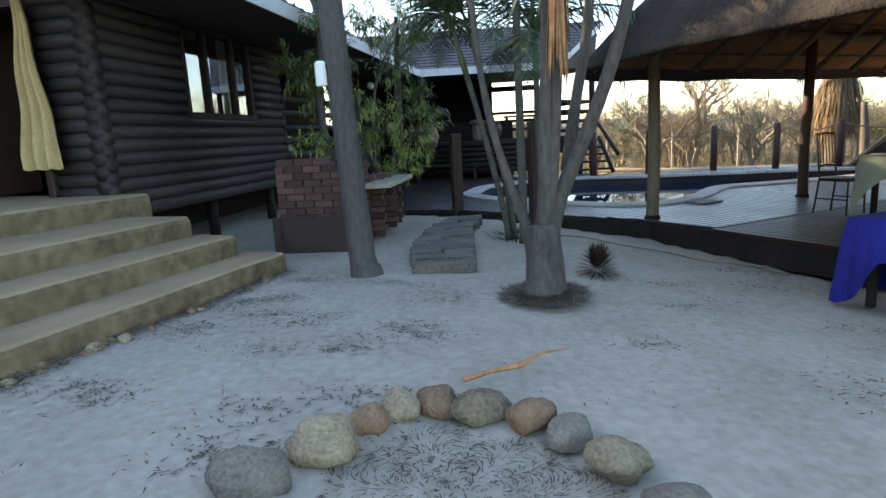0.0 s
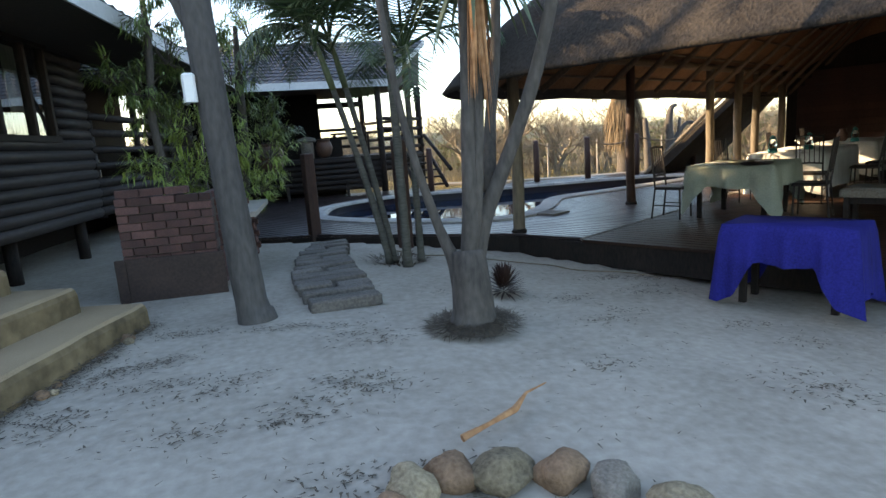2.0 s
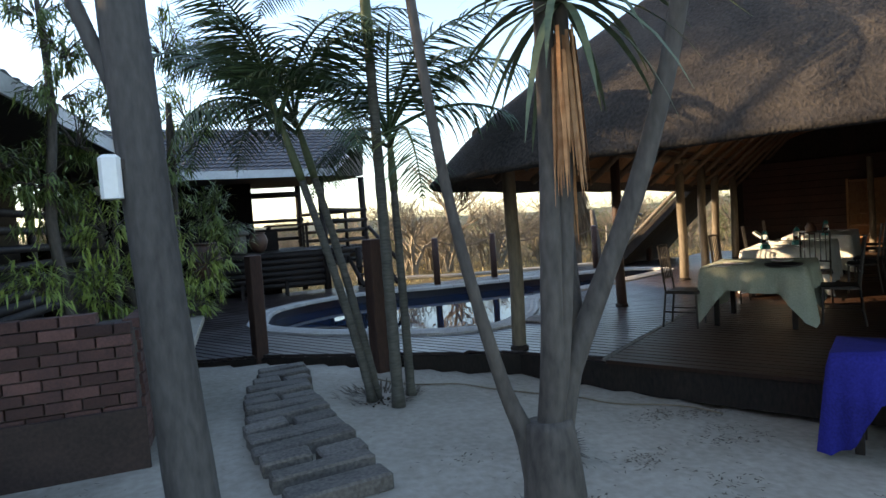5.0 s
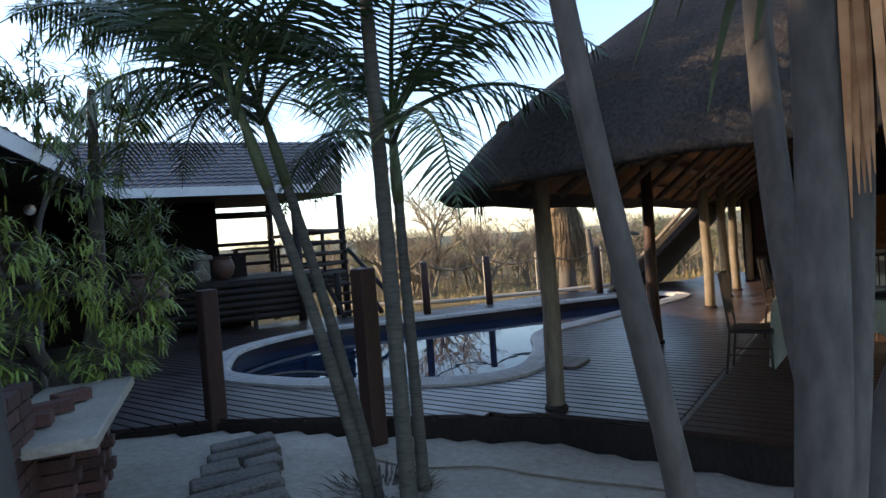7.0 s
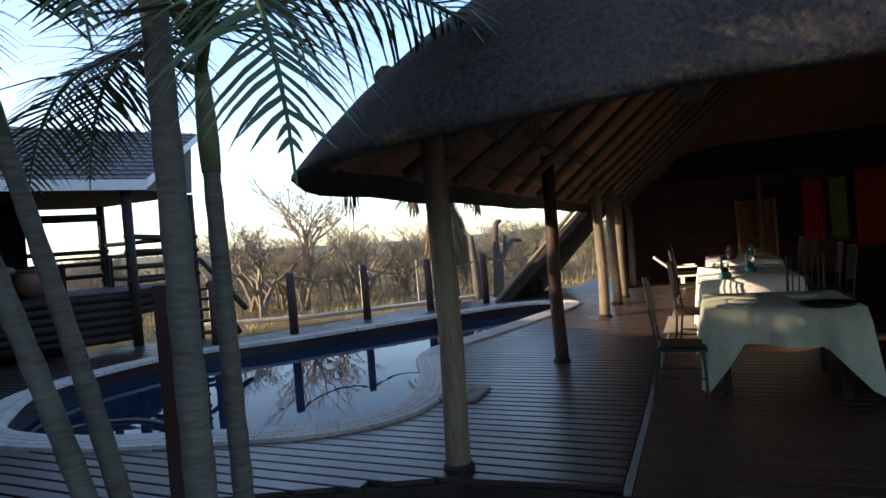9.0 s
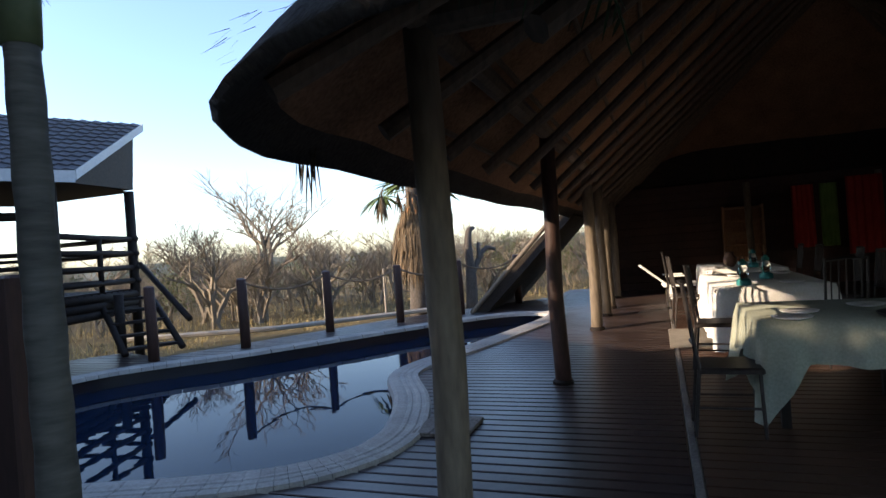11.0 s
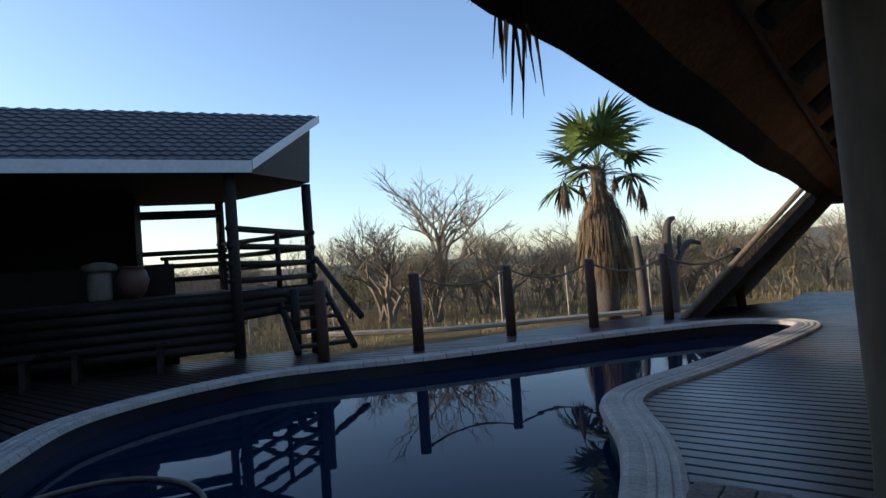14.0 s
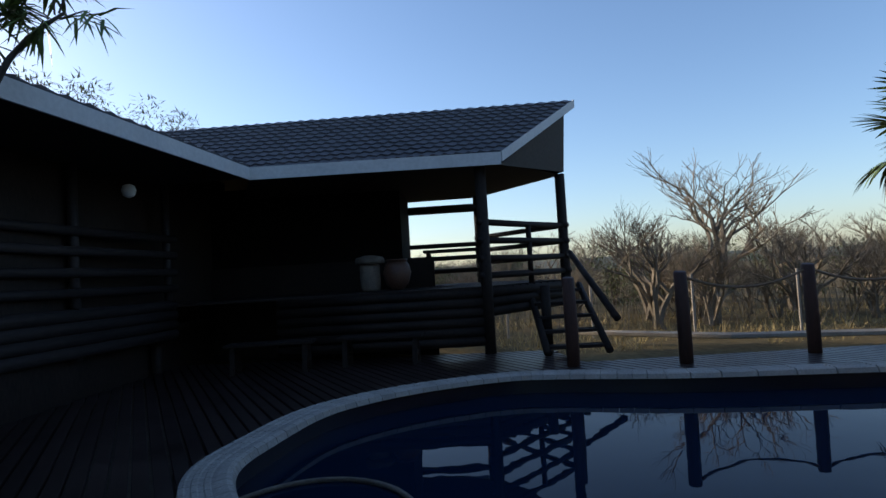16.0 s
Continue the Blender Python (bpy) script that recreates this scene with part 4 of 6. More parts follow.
# furniture on the veranda
def barrel(x, y, z, s, label):
    t = thing("clay_pot", label, "pot", at=(x, y, z), group="veranda pots")
    part("bowl", Shape().lathe([(0.1 * s, 0), (0.19 * s, 0.1 * s), (0.24 * s, 0.28 * s), (0.2 * s, 0.42 * s), (0.15 * s, 0.48 * s)], n=18), M["brown_ceramic"], t, smooth=True)
    part("rim", Shape().lathe([(0.15 * s, 0.47 * s), (0.18 * s, 0.48 * s), (0.18 * s, 0.51 * s), (0.14 * s, 0.51 * s)], n=18), M["brown_ceramic"], t, smooth=True)


barrel(0.85, 18.9, VF, 1.1, "large brown clay pot standing on the veranda")
barrel(-0.6, 10.9, DECK + 1.0, 1.0, "rounded brown clay pot on a low wall")
cooler = thing("water_cooler", "greyish white plastic drum with a lid on the veranda", "drum", at=(0.35, 18.9, VF))
part("body", Shape().lathe([(0.17, 0), (0.19, 0.05), (0.19, 0.45), (0.17, 0.5)], n=18), M["stone_grey"], cooler, smooth=True)
part("lid", Shape().lathe([(0.27, 0.5), (0.28, 0.56), (0.25, 0.62), (0.08, 0.66)], n=18), M["stone_grey"], cooler, smooth=True)


def bench(x, y, z, turn, L=1.3, label="dark rustic timber bench standing on the deck", group="benches by the veranda"):
    t = thing("bench", label, "bench", at=(x, y, z), turn=turn, group=group)
    for k in range(3):
        part("seat_board", Shape().box((0, -0.14 + 0.14 * k, 0.43), (L, 0.13, 0.04), chamfer=0.006), M["dark_wood"], t)
    for sx in (-1, 1):
        for sy in (-1, 1):
            part("leg", Shape().box((sx * (L / 2 - 0.12), sy * 0.15, 0.2), (0.07, 0.07, 0.41), pose(0, 0, 0, sy * 8, 0, 0)), M["dark_wood"], t)
        part("brace", Shape().box((sx * (L / 2 - 0.12), 0, 0.16), (0.05, 0.36, 0.06)), M["dark_wood"], t)
    return t


bench(-0.9, 16.9, DECK, 4)
bench(0.75, 17.05, DECK, -3)
tb = thing("picnic_table", "dark timber table on the veranda", "table", at=(1.9, 20.8, VF))
part("tabletop", Shape().box((0, 0, 0.73), (1.3, 0.8, 0.05), chamfer=0.008), M["dark_wood"], tb)
for sx in (-1, 1):
    for sy in (-1, 1):
        part("leg", Shape().box((sx * 0.55, sy * 0.32, 0.35), (0.07, 0.07, 0.7)), M["dark_wood"], tb)


# ---- sandstone steps ----
SE = Vector((0.28, 0.96)).normalized()            # along the step edges
SN = Vector((SE.y, -SE.x))                        # outwards, down the steps


def build_steps():
    t = thing("stone_steps", "worn yellow sandstone steps up to the house door", "steps", kind="structure")
    corners = [(-1.68, 5.62), (-2.17, 5.58), (-2.66, 5.64), (-3.40, 6.2)]
    for k, (x, y) in enumerate(corners):
        z1 = (0.2, 0.41, 0.62, 0.84)[k]
        z0 = -0.2
        a = Vector((x, y))
        L = 6.0
        back = 3.2 if k == 3 else 1.6
        s, n = Shape(), 30
        for i in range(n + 1):
            p = a - SE * (L * i / n)
            w = 0.025 * noise.noise((i * 0.4, k * 3.1, 0)) + 0.012 * noise.noise((i * 1.3, k, 5))
            e = p + SN * w
            prof = [(e + SN * 0.03, z0), (e + SN * 0.012, z1 - 0.06), (e - SN * 0.005, z1 - 0.02), (e - SN * 0.035, z1 - 0.001 + 0.006 * noise.noise((i * 0.7, k, 9))), (e - SN * back, z1), (e - SN * back, z0)]
            s.v += [(q.x, q.y, z) for q, z in prof]
        m = 6
        s.f = [(i * m + j, (i + 1) * m + j, (i + 1) * m + j + 1, i * m + j + 1) for i in range(n) for j in range(m - 1)]
        s.f += [tuple(range(m)), tuple(range(n * m + m - 1, n * m - 1, -1))]
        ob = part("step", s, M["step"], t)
        ob.data.materials.append(M["step_riser"])     # risers darker overall than the treads, blotched with moss
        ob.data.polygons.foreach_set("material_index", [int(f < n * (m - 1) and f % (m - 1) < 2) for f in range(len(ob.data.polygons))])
    return t


build_steps()
mat_t = thing("door_cushion", "flat yellow and green cushion lying on the top step", "cushion", at=(-4.55, 4.95, 0.84), turn=16)
part("cushion", Shape().lathe([(0.2, 0.0), (0.3, 0.02), (0.32, 0.05), (0.28, 0.08), (0.05, 0.09)], n=20), M["yellow_cloth"], mat_t, smooth=True)
part("piping", Shape().tube([(0.315 * math.cos(a), 0.315 * math.sin(a), 0.045) for a in np.linspace(0, 6.28, 25)], 0.012, 6), M["green_cloth"], mat_t)


def boulder(x, y, r, seed, squash=(1, 1, 0.75), turn=0.0, name="ring_stone", label="rounded sandstone boulder of the fire ring", tone="stone", z=None):
    bm = bmesh.new()
    bmesh.ops.create_icosphere(bm, subdivisions=3, radius=r)
    for v in bm.verts:
        d = 1 + 0.34 * noise.noise(v.co / r * 0.95 + Vector((seed, 0, 0))) + 0.13 * noise.noise(v.co / r * 2.2 + Vector((0, seed, 0))) + 0.035 * noise.noise(v.co / r * 6 + Vector((0, 0, seed)))
        flat = v.co.normalized().dot(Vector((math.sin(seed), math.cos(seed), 0.55)).normalized())
        d *= 1 - 0.55 * max(0.0, flat - 0.72)
        v.co = Vector((v.co.x * squash[0], v.co.y * squash[1], v.co.z * squash[2])) * d
    me = bpy.data.meshes.new(name)
    bm.to_mesh(me)
    bm.free()
    me.materials.append(M[tone])
    me.polygons.foreach_set("use_smooth", [True] * len(me.polygons))
    ob = new(name, me)
    z = ground_z(x, y) + r * squash[2] * 0.38 if z is None else z
    ob.matrix_world = pose(x, y, z, 0, 0, turn)
    return tagged(ob, label, "stone", "stones of the fire ring")


STONES = [(-0.52, 1.86, 0.17, "grey-green"), (-0.29, 2.13, 0.17, "pale angular"), (-0.13, 2.36, 0.12, "low brown"), (0.0, 2.49, 0.125, "buff"), (0.17, 2.55, 0.125, "brown"), (0.39, 2.5, 0.15, "pale buff"), (0.63, 2.42, 0.135, "rusty brown"),
          (0.79, 2.27, 0.12, "smooth grey"), (0.95, 2.05, 0.15, "speckled"), (1.1, 1.75, 0.13, "grey"), (-0.6, 1.5, 0.15, "grey"), (1.05, 1.4, 0.14, "brown"), (-0.45, 1.2, 0.14, "buff"), (0.8, 1.15, 0.14, "brown"), (0.1, 1.02, 0.15, "grey"), (0.45, 1.03, 0.13, "buff")]
for i, (x, y, r, tone) in enumerate(STONES):
    boulder(x - 0.03, y - 0.1, r * 0.86, i * 3.7, (1.15, 0.95, 0.74 - 0.05 * (i % 3)), i * 37, label=f"{tone} sandstone boulder of the fire ring on sand",
            tone="stone_grey" if "grey" in tone else "stone_rust" if "brown" in tone else "stone")
ash = Shape()
for _ in range(2600):
    a, r = rng.uniform(0, 6.28), 0.62 * math.sqrt(rng.random())
    x, y = 0.3 + r * math.cos(a), 1.8 + r * math.sin(a)
    ash.blade((x, y, ground_z(x, y) - 0.04 + rng.uniform(0, 0.012)), (math.cos(a * 7), math.sin(a * 7), 0.15), rng.uniform(0.012, 0.04), rng.uniform(0.006, 0.016), steps=1)
tagged(solid("fire_litter", ash, M["litter"], "dry leaf and twig litter inside the fire ring", "litter"), kind="stuff")
# the dry strap leaf behind the ring
solid("dry_leaf_strip", Shape().tube([(0.27, 2.68, 0.02), (0.42, 2.72, 0.045), (0.6, 2.84, 0.03), (0.72, 2.98, 0.04), (0.9, 3.12, 0.01)], [0.02, 0.012, 0.02, 0.008, 0.004], 5), M["dead_leaf"], "twisted dry orange leaf lying on the sand", "leaf")

# leaf litter over the sand
lit = Shape()
for _ in range(3000):
    x, y = rng.uniform(-3.2, 4.2), rng.uniform(0.3, 8.8)
    if inside(x, y, DECK_RING) or noise.noise((x * 0.8, y * 0.8, 3)) < rng.uniform(-0.35, 0.6):
        continue
    a = rng.uniform(0, 6.28)
    lit.blade((x, y, ground_z(x, y) + 0.012), (math.cos(a), math.sin(a), 0.12), rng.uniform(0.012, 0.05), rng.uniform(0.006, 0.018), 0.15, steps=1)
for _ in range(62):
    cx, cy = rng.uniform(-2.6, 0.2), rng.uniform(1.7, 5.2)
    if rng.random() < 0.25:
        cx, cy = rng.uniform(0.8, 3.6), rng.uniform(2.6, 6.0)
    for _ in range(rng.randrange(20, 85)):
        x, y = cx + rng.gauss(0, 0.15), cy + rng.gauss(0, 0.07)
        a = rng.uniform(0, 6.28)
        lit.blade((x, y, ground_z(x, y) + 0.01), (math.cos(a), math.sin(a), 0.05), rng.uniform(0.015, 0.05), rng.uniform(0.012, 0.03), 0.1, steps=1)
for _ in range(2600):
    q = Vector((-1.68, 5.62)) - SE * rng.uniform(0, 5.0) + SN * (0.02 + abs(rng.gauss(0, 0.09)))
    a = rng.uniform(0, 6.28)
    lit.blade((q.x, q.y, ground_z(q.x, q.y) + rng.uniform(0.005, 0.05)), (math.cos(a), math.sin(a), 0.2), rng.uniform(0.015, 0.06), rng.uniform(0.008, 0.02), 0.2, steps=1)
tagged(solid("leaf_litter", lit, M["litter"], "scattered dry leaf litter on the sand", "litter"), kind="stuff")

# broken stone along the foot of the steps
for i in range(34):
    q = Vector((-1.68, 5.62)) - SE * rng.uniform(0.3, 4.6) + SN * rng.uniform(0.02, 0.12)
    boulder(q.x, q.y, rng.uniform(0.018, 0.06), 50 + i * 2.3, (1.2, 0.9, 0.7), i * 53, "stone_rubble", "small broken sandstone lump at the foot of the steps", ("stone", "stone_rust")[i % 2])


# ---- sleeper path ----
def build_path():
    y, row = 5.42, 0
    while y < 9.0:
        k = (y - 5.4) / 3.6
        cx = float(np.interp(y, (5.3, 6.3, 7.8, 9.0), (-0.01, -0.07, -0.07, 0.15)))
        w = float(np.interp(y, (5.3, 6.3, 7.8, 9.0), (0.64, 0.76, 0.66, 0.55)))
        dep = rng.uniform(0.17, 0.22)
        pieces = [(0.0, w)] if row % 3 != 2 else [(-w * 0.26, w * 0.48), (w * 0.26, w * 0.48)]
        for dx, ww in pieces:
            x = cx + dx + rng.uniform(-0.025, 0.025)
            s = Shape().box((0, 0, 0), (ww - 0.015, dep - 0.01, 0.1), chamfer=0.014)
            s.v = [(px + 0.008 * noise.noise((px * 9, py * 9, row)), py + 0.008 * noise.noise((px * 9, row, py * 9)), pz) for px, py, pz in s.v]
            ob = solid("path_sleeper", s, M["sleeper"], "weathered grey railway sleeper set in sand", "sleeper", "sleepers of the garden path")
            ob.matrix_world = pose(x, y + rng.uniform(-.012, .012), ground_z(x, y) + 0.05, rng.uniform(-1.5, 1.5), rng.uniform(-2, 2), 4 + rng.uniform(-3, 3))
        y += dep + 0.075
        row += 1


build_path()


# ---- brick barbecue ----
def build_braai():
    t = thing("brick_barbecue", "small red-brown brick barbecue with a steel front and side shelf", "barbecue", at=(-1.6, 6.62, 0.0), turn=-3)
    BW, BH, BD = 0.228, 0.083, 0.11
    part("core", Shape().box((0, 0.42, 0.5), (0.9, 0.78, 0.95)), M["mortar"], t)
    brick = Shape().box((0, 0, 0), (BW - 0.012, BD, BH - 0.012), chamfer=0.004).mesh("brick", M["brick"])
    side = Shape().box((0, 0, 0), (BD, BW - 0.012, BH - 0.012), chamfer=0.004).mesh("brick", M["brick"])
    half = Shape().box((0, 0, 0), (BW / 2 - 0.012, BD, BH - 0.012), chamfer=0.004).mesh("brick", M["brick"])
    for k in range(12):
        z = 0.05 + BH * (k + 0.5)
        off = (k % 2) * BW / 2
        for i in range(4):
            x = -0.456 + BW * (i + 0.5) + off
            if x + BW / 2 > 0.48:
                part("brick", half, M["brick"], t, m=pose(-0.456 + BW / 4, 0.045, z))
                continue
            part("brick", brick, M["brick"], t, m=pose(x, 0.045 + rng.uniform(-.003, .003), z))
        if off:
            part("brick", half, M["brick"], t, m=pose(0.456 - BW / 4, 0.045, z))
        for i in range(3):
            part("brick", side, M["brick"], t, m=pose(0.42, 0.16 + BW * (i + 0.5) + (k % 2) * 0.05, z))
            part("brick", side, M["brick"], t, m=pose(-0.42, 0.16 + BW * (i + 0.5) + (k % 2) * 0.05, z))
    for i, x in enumerate((-0.33, -0.1, 0.13)):
        part("brick", brick, M["brick"], t, m=pose(x, 0.06, 0.05 + BH * 12.5))
    pan = part("steel_front", Shape().box((0.0, -0.05, 0.22), (1.02, 0.025, 0.44), chamfer=0.005), M["steel"], t, "rusty dark steel sheet leaning on its front")
    part("corner_iron", Shape().box((-0.47, -0.07, 0.22), (0.1, 0.015, 0.44)), M["steel"], pan)
    # shelf with brick piers behind
    part("shelf", Shape().box((0.5, 1.45, 0.72), (0.62, 1.75, 0.06), chamfer=0.008), M["slab"], t, "pale concrete shelf slab")
    for y in (0.95, 1.75, 2.2):
        for k in range(8):
            for i in range(2):
                part("brick", brick, M["brick"], t, m=pose(0.4 + BW * (i - 0.5) + (k % 2) * 0.03, y + rng.uniform(-.01, .01), 0.045 + BH * k))
    for i in range(3):
        part("brick", brick, M["brick"], t, "loose brick lying on the shelf" if i == 0 else "", m=pose(0.42 + 0.05 * i, 1.0 + 0.28 * i, 0.80, 0, 0, 20 * i))


build_braai()


# ---- trees ----
def bend(points, radii, n=12, parent=None, material=None, name="trunk", k=3):
    """A limb along a smooth curve through the points."""
    pts, rad = [], []
    P = [Vector(p) for p in points]
    for i in range(len(P) - 1):
        a, b, c, d = P[max(i - 1, 0)], P[i], P[i + 1], P[min(i + 2, len(P) - 1)]
        for j in range(k):
            t = j / k
            pts.append(0.5 * ((2 * b) + (c - a) * t + (2 * a - 5 * b + 4 * c - d) * t * t + (3 * b - a - 3 * c + d) * t ** 3))
            rad.append((radii[i] + (radii[i + 1] - radii[i]) * t) * rng.uniform(0.97, 1.03))
    pts.append(P[-1]), rad.append(radii[-1])
    return part(name, Shape().tube(pts, rad, n), material, parent, smooth=True)


trunk = thing("tree", "bare grey leaning tree trunk rising from the sand", "tree", at=(-0.78, 5.31, 0))
bend([(0.03, 0, -0.15), (0.02, 0, 0.02), (-0.01, 0, 0.18), (-0.06, 0.02, 1.0), (-0.12, 0.04, 2.2), (-0.16, 0.05, 3.4), (-0.2, 0.08, 5.0)], [0.19, 0.17, 0.135, 0.12, 0.117, 0.112, 0.1], 16, trunk, M["pole_bark"])
bend([(-0.12, 0.03, 2.2), (-0.3, 0.06, 2.65), (-0.44, 0.1, 3.2), (-0.52, 0.1, 4.2)], [0.045, 0.04, 0.035, 0.025], 10, trunk, M["pole_bark"], "limb")
lamp = thing("bulkhead_lamp", "white plastic bulkhead lamp fixed to the trunk", "lamp", at=(-1.03, 5.28, 1.93))
part("housing", Shape().box((0, 0, 0), (0.1, 0.1, 0.22), chamfer=0.018), M["lamp_white"], lamp)
part("bracket", Shape().box((0.07, 0.0, 0.06), (0.06, 0.05, 0.05)), M["iron"], lamp)

# the many-stemmed tree with strap leaves
dr = thing("tree", "grey many-stemmed tree with strap-leaved heads on bare sand", "tree", at=(0.89, 4.42, -0.06))
G = M["bark"]
bend([(0, 0, -0.15), (0, 0, 0.0), (0.01, 0, 0.15), (0.0, 0.0, 0.45), (0.0, 0.02, 0.62)], [0.27, 0.22, 0.165, 0.14, 0.125], 16, dr, G)
STEMS = [[(-0.06, 0.0, 0.05), (-0.1, 0.05, 0.5), (-0.2, 0.08, 0.8), (-0.35, 0.03, 1.28), (-0.43, 0.04, 1.66), (-0.49, 0.09, 2.18), (-0.58, 0.18, 3.3)],
         [(0.0, 0.0, 0.5), (0.02, -0.03, 0.9), (0.03, -0.06, 1.5), (0.05, -0.07, 2.1), (0.08, -0.06, 3.4)],
         [(0.03, 0, 0.45), (0.14, 0.0, 0.85), (0.34, -0.08, 1.35), (0.52, -0.2, 1.9), (0.65, -0.33, 2.6), (0.74, -0.42, 3.6)],
         [(0.04, 0.0, 0.65), (0.08, -0.05, 1.1), (0.11, -0.09, 1.7), (0.12, -0.12, 2.3), (0.12, -0.13, 2.65)],
         [(0.2, 0.03, 1.05), (0.3, 0.2, 1.6), (0.42, 0.32, 2.2), (0.5, 0.4, 3.3)]]
for i, pts in enumerate(STEMS):
    bend(pts, ([0.085, 0.055, 0.037, 0.03, 0.027, 0.025, 0.023] if i == 0 else [0.08, 0.062, 0.053, 0.048, 0.044, 0.04] if i < 3 else [0.055, 0.045, 0.04, 0.036, 0.034])[:len(pts)], 12, dr, G, "limb")


def strap_head(c, n, L, parent):
    s = Shape()
    for i in range(n):
        a = i * 2.399
        up = 0.9 - 1.3 * (i / n)
        s.blade(c, (math.cos(a), math.sin(a), up), L * rng.uniform(0.75, 1.1), 0.055, 1.5, steps=6)
    part("leaf_head", s, M["strap"], parent, "long arching grey-green strap leaves")


strap_head((0.12, -0.13, 2.65), 34, 0.85, dr)
strap_head((0.74, -0.42, 3.6), 26, 0.9, dr)
strap_head((0.08, -0.06, 3.4), 24, 0.9, dr)
sk = Shape()
for i in range(70):
    a = i * 2.399
    r = rng.uniform(0.03, 0.07)
    sk.blade((0.12 + r * math.cos(a), -0.12 + r * math.sin(a), rng.uniform(2.2, 2.55)), (0.06 * math.cos(a), 0.06 * math.sin(a), -1), rng.uniform(0.35, 0.75), 0.03, 0.1, steps=4)
part("dead_leaves", sk, M["dead_leaf"], dr, "hanging skirt of dry orange-brown leaves")
mulch = Shape()
for _ in range(2600):
    a, r = rng.uniform(0, 6.28), 0.16 + 0.2 * rng.random() ** 1.3
    mulch.blade((0.89 + r * math.cos(a), 4.42 + r * math.sin(a), ground_z(0.89, 4.36) + 0.1 - 0.17 * r + rng.uniform(-.01, .02)), (math.cos(a + rng.uniform(-1, 1)), math.sin(a), rng.uniform(-.1, .6)), rng.uniform(0.03, 0.09), 0.013, 0.2, steps=1)
tagged(solid("leaf_mulch", mulch, M["litter"], "ring of dead leaf mulch round the tree foot", "mulch"), kind="stuff")
# small spiky succulent
su = thing("spiky_plant", "small withered red-brown spiky succulent in sand", "plant", at=(1.5, 5.35, ground_z(1.5, 5.35)))
s = Shape()
for i in range(150):
    a, e = i * 2.399, i / 150
    s.blade((0.05 * math.cos(a), 0.05 * math.sin(a), 0.03 + 0.16 * e), (math.cos(a) * (1.1 - e), math.sin(a) * (1.1 - e), 0.1 + 1.1 * e), 0.19 - 0.05 * e, 0.032, 0.45, steps=3)
part("leaves", s, M["red_wood"], su)


# ---- feather palms ----
def frond_mesh(L, seed, droop):
    r = random.Random(seed)
    s = Shape()
    p, w = Vector((0, 0, 0)), Vector((1, 0, 1.0)).normalized()
    spine = [p.copy()]
    steps = 26
    for i in range(steps):
        w = (w + Vector((0, 0, -droop / steps * (0.5 + 1.2 * i / steps)))).normalized()
        p = p + w * (L / steps)
        spine.append(p.copy())
    s.tube(spine[::2], [0.022 * (1 - 0.85 * i / 13) for i in range(len(spine[::2]))], 5)
    for i in range(5, steps + 1):
        k = i / steps
        ll = 0.62 * math.sin(math.pi * min(1, 0.22 + 0.8 * k)) ** 0.7 * L / 2.0
        t = (spine[min(i + 1, steps)] - spine[i - 1]).normalized()
        side = t.cross(Vector((0, 0, 1))).normalized()
        up = side.cross(t)
        for sgn in (-1, 1):
            for half in (0.0, 0.5):
                q = spine[i - 1].lerp(spine[i], half)
                way = side * sgn * 1.0 + t * 0.55 + up * r.uniform(-0.35, 0.25)
                s.blade(q, way, ll * r.uniform(0.85, 1.1), 0.028, r.uniform(0.5, 0.95), side=t, steps=3)
    return s.mesh("frond", M["frond"])


FRONDS = [frond_mesh(1.8, 3, 1.9), frond_mesh(2.0, 5, 2.2), frond_mesh(1.6, 8, 1.5), frond_mesh(1.6, 11, 2.3)]


def feather_palm(x, y, top, r, n, seed, lean=None, tilts=(-25, -12, 0, 14, 26), label="slender ringed palm with dark arching feather fronds"):
    rr = random.Random(seed)
    z = ground_z(x, y)
    t = thing("palm_tree", label, "palm tree", at=(x, y, z), group="palms by the deck")
    lean = lean or (0, 0)
    H = top - z
    pts = [(lean[0] * k ** 1.2, lean[1] * k ** 1.2, H * k) for k in np.linspace(0.0, 0.8, 26)]
    s = Shape()
    radii = [r * (1.25 if i == 0 else 1.0) * (1 - 0.25 * i / 26) * (1.06 if i % 2 else 0.97) for i in range(26)]
    s.tube(pts, radii, 12)
    part("trunk", s, M["palm_trunk"], t, smooth=True)
    sh = [(lean[0] * k ** 1.2, lean[1] * k ** 1.2, H * k) for k in np.linspace(0.78, 1.0, 6)]
    part("crown_shaft", Shape().tube(sh, [r * 0.85, r * 0.95, r * 0.9, r * 0.75, r * 0.6, r * 0.4], 12), M["palm_shaft"], t, "smooth green crown shaft", smooth=True)
    c = Vector((lean[0], lean[1], H))
    for i in range(n):
        a = (360 / n * i + rr.uniform(-20, 20)) % 360
        if a < 75 or a > 345:
            a = 80 + a % 60
        tilt = rr.choice(tilts)
        part("frond", FRONDS[rr.randrange(4)], M["frond"], t, m=Matrix.Translation(c - Vector((0, 0, 0.05 * (i % 4)))) @ pose(0, 0, 0, 0, 0, a) @ pose(0, 0, 0, 0, tilt, 0))
    return t


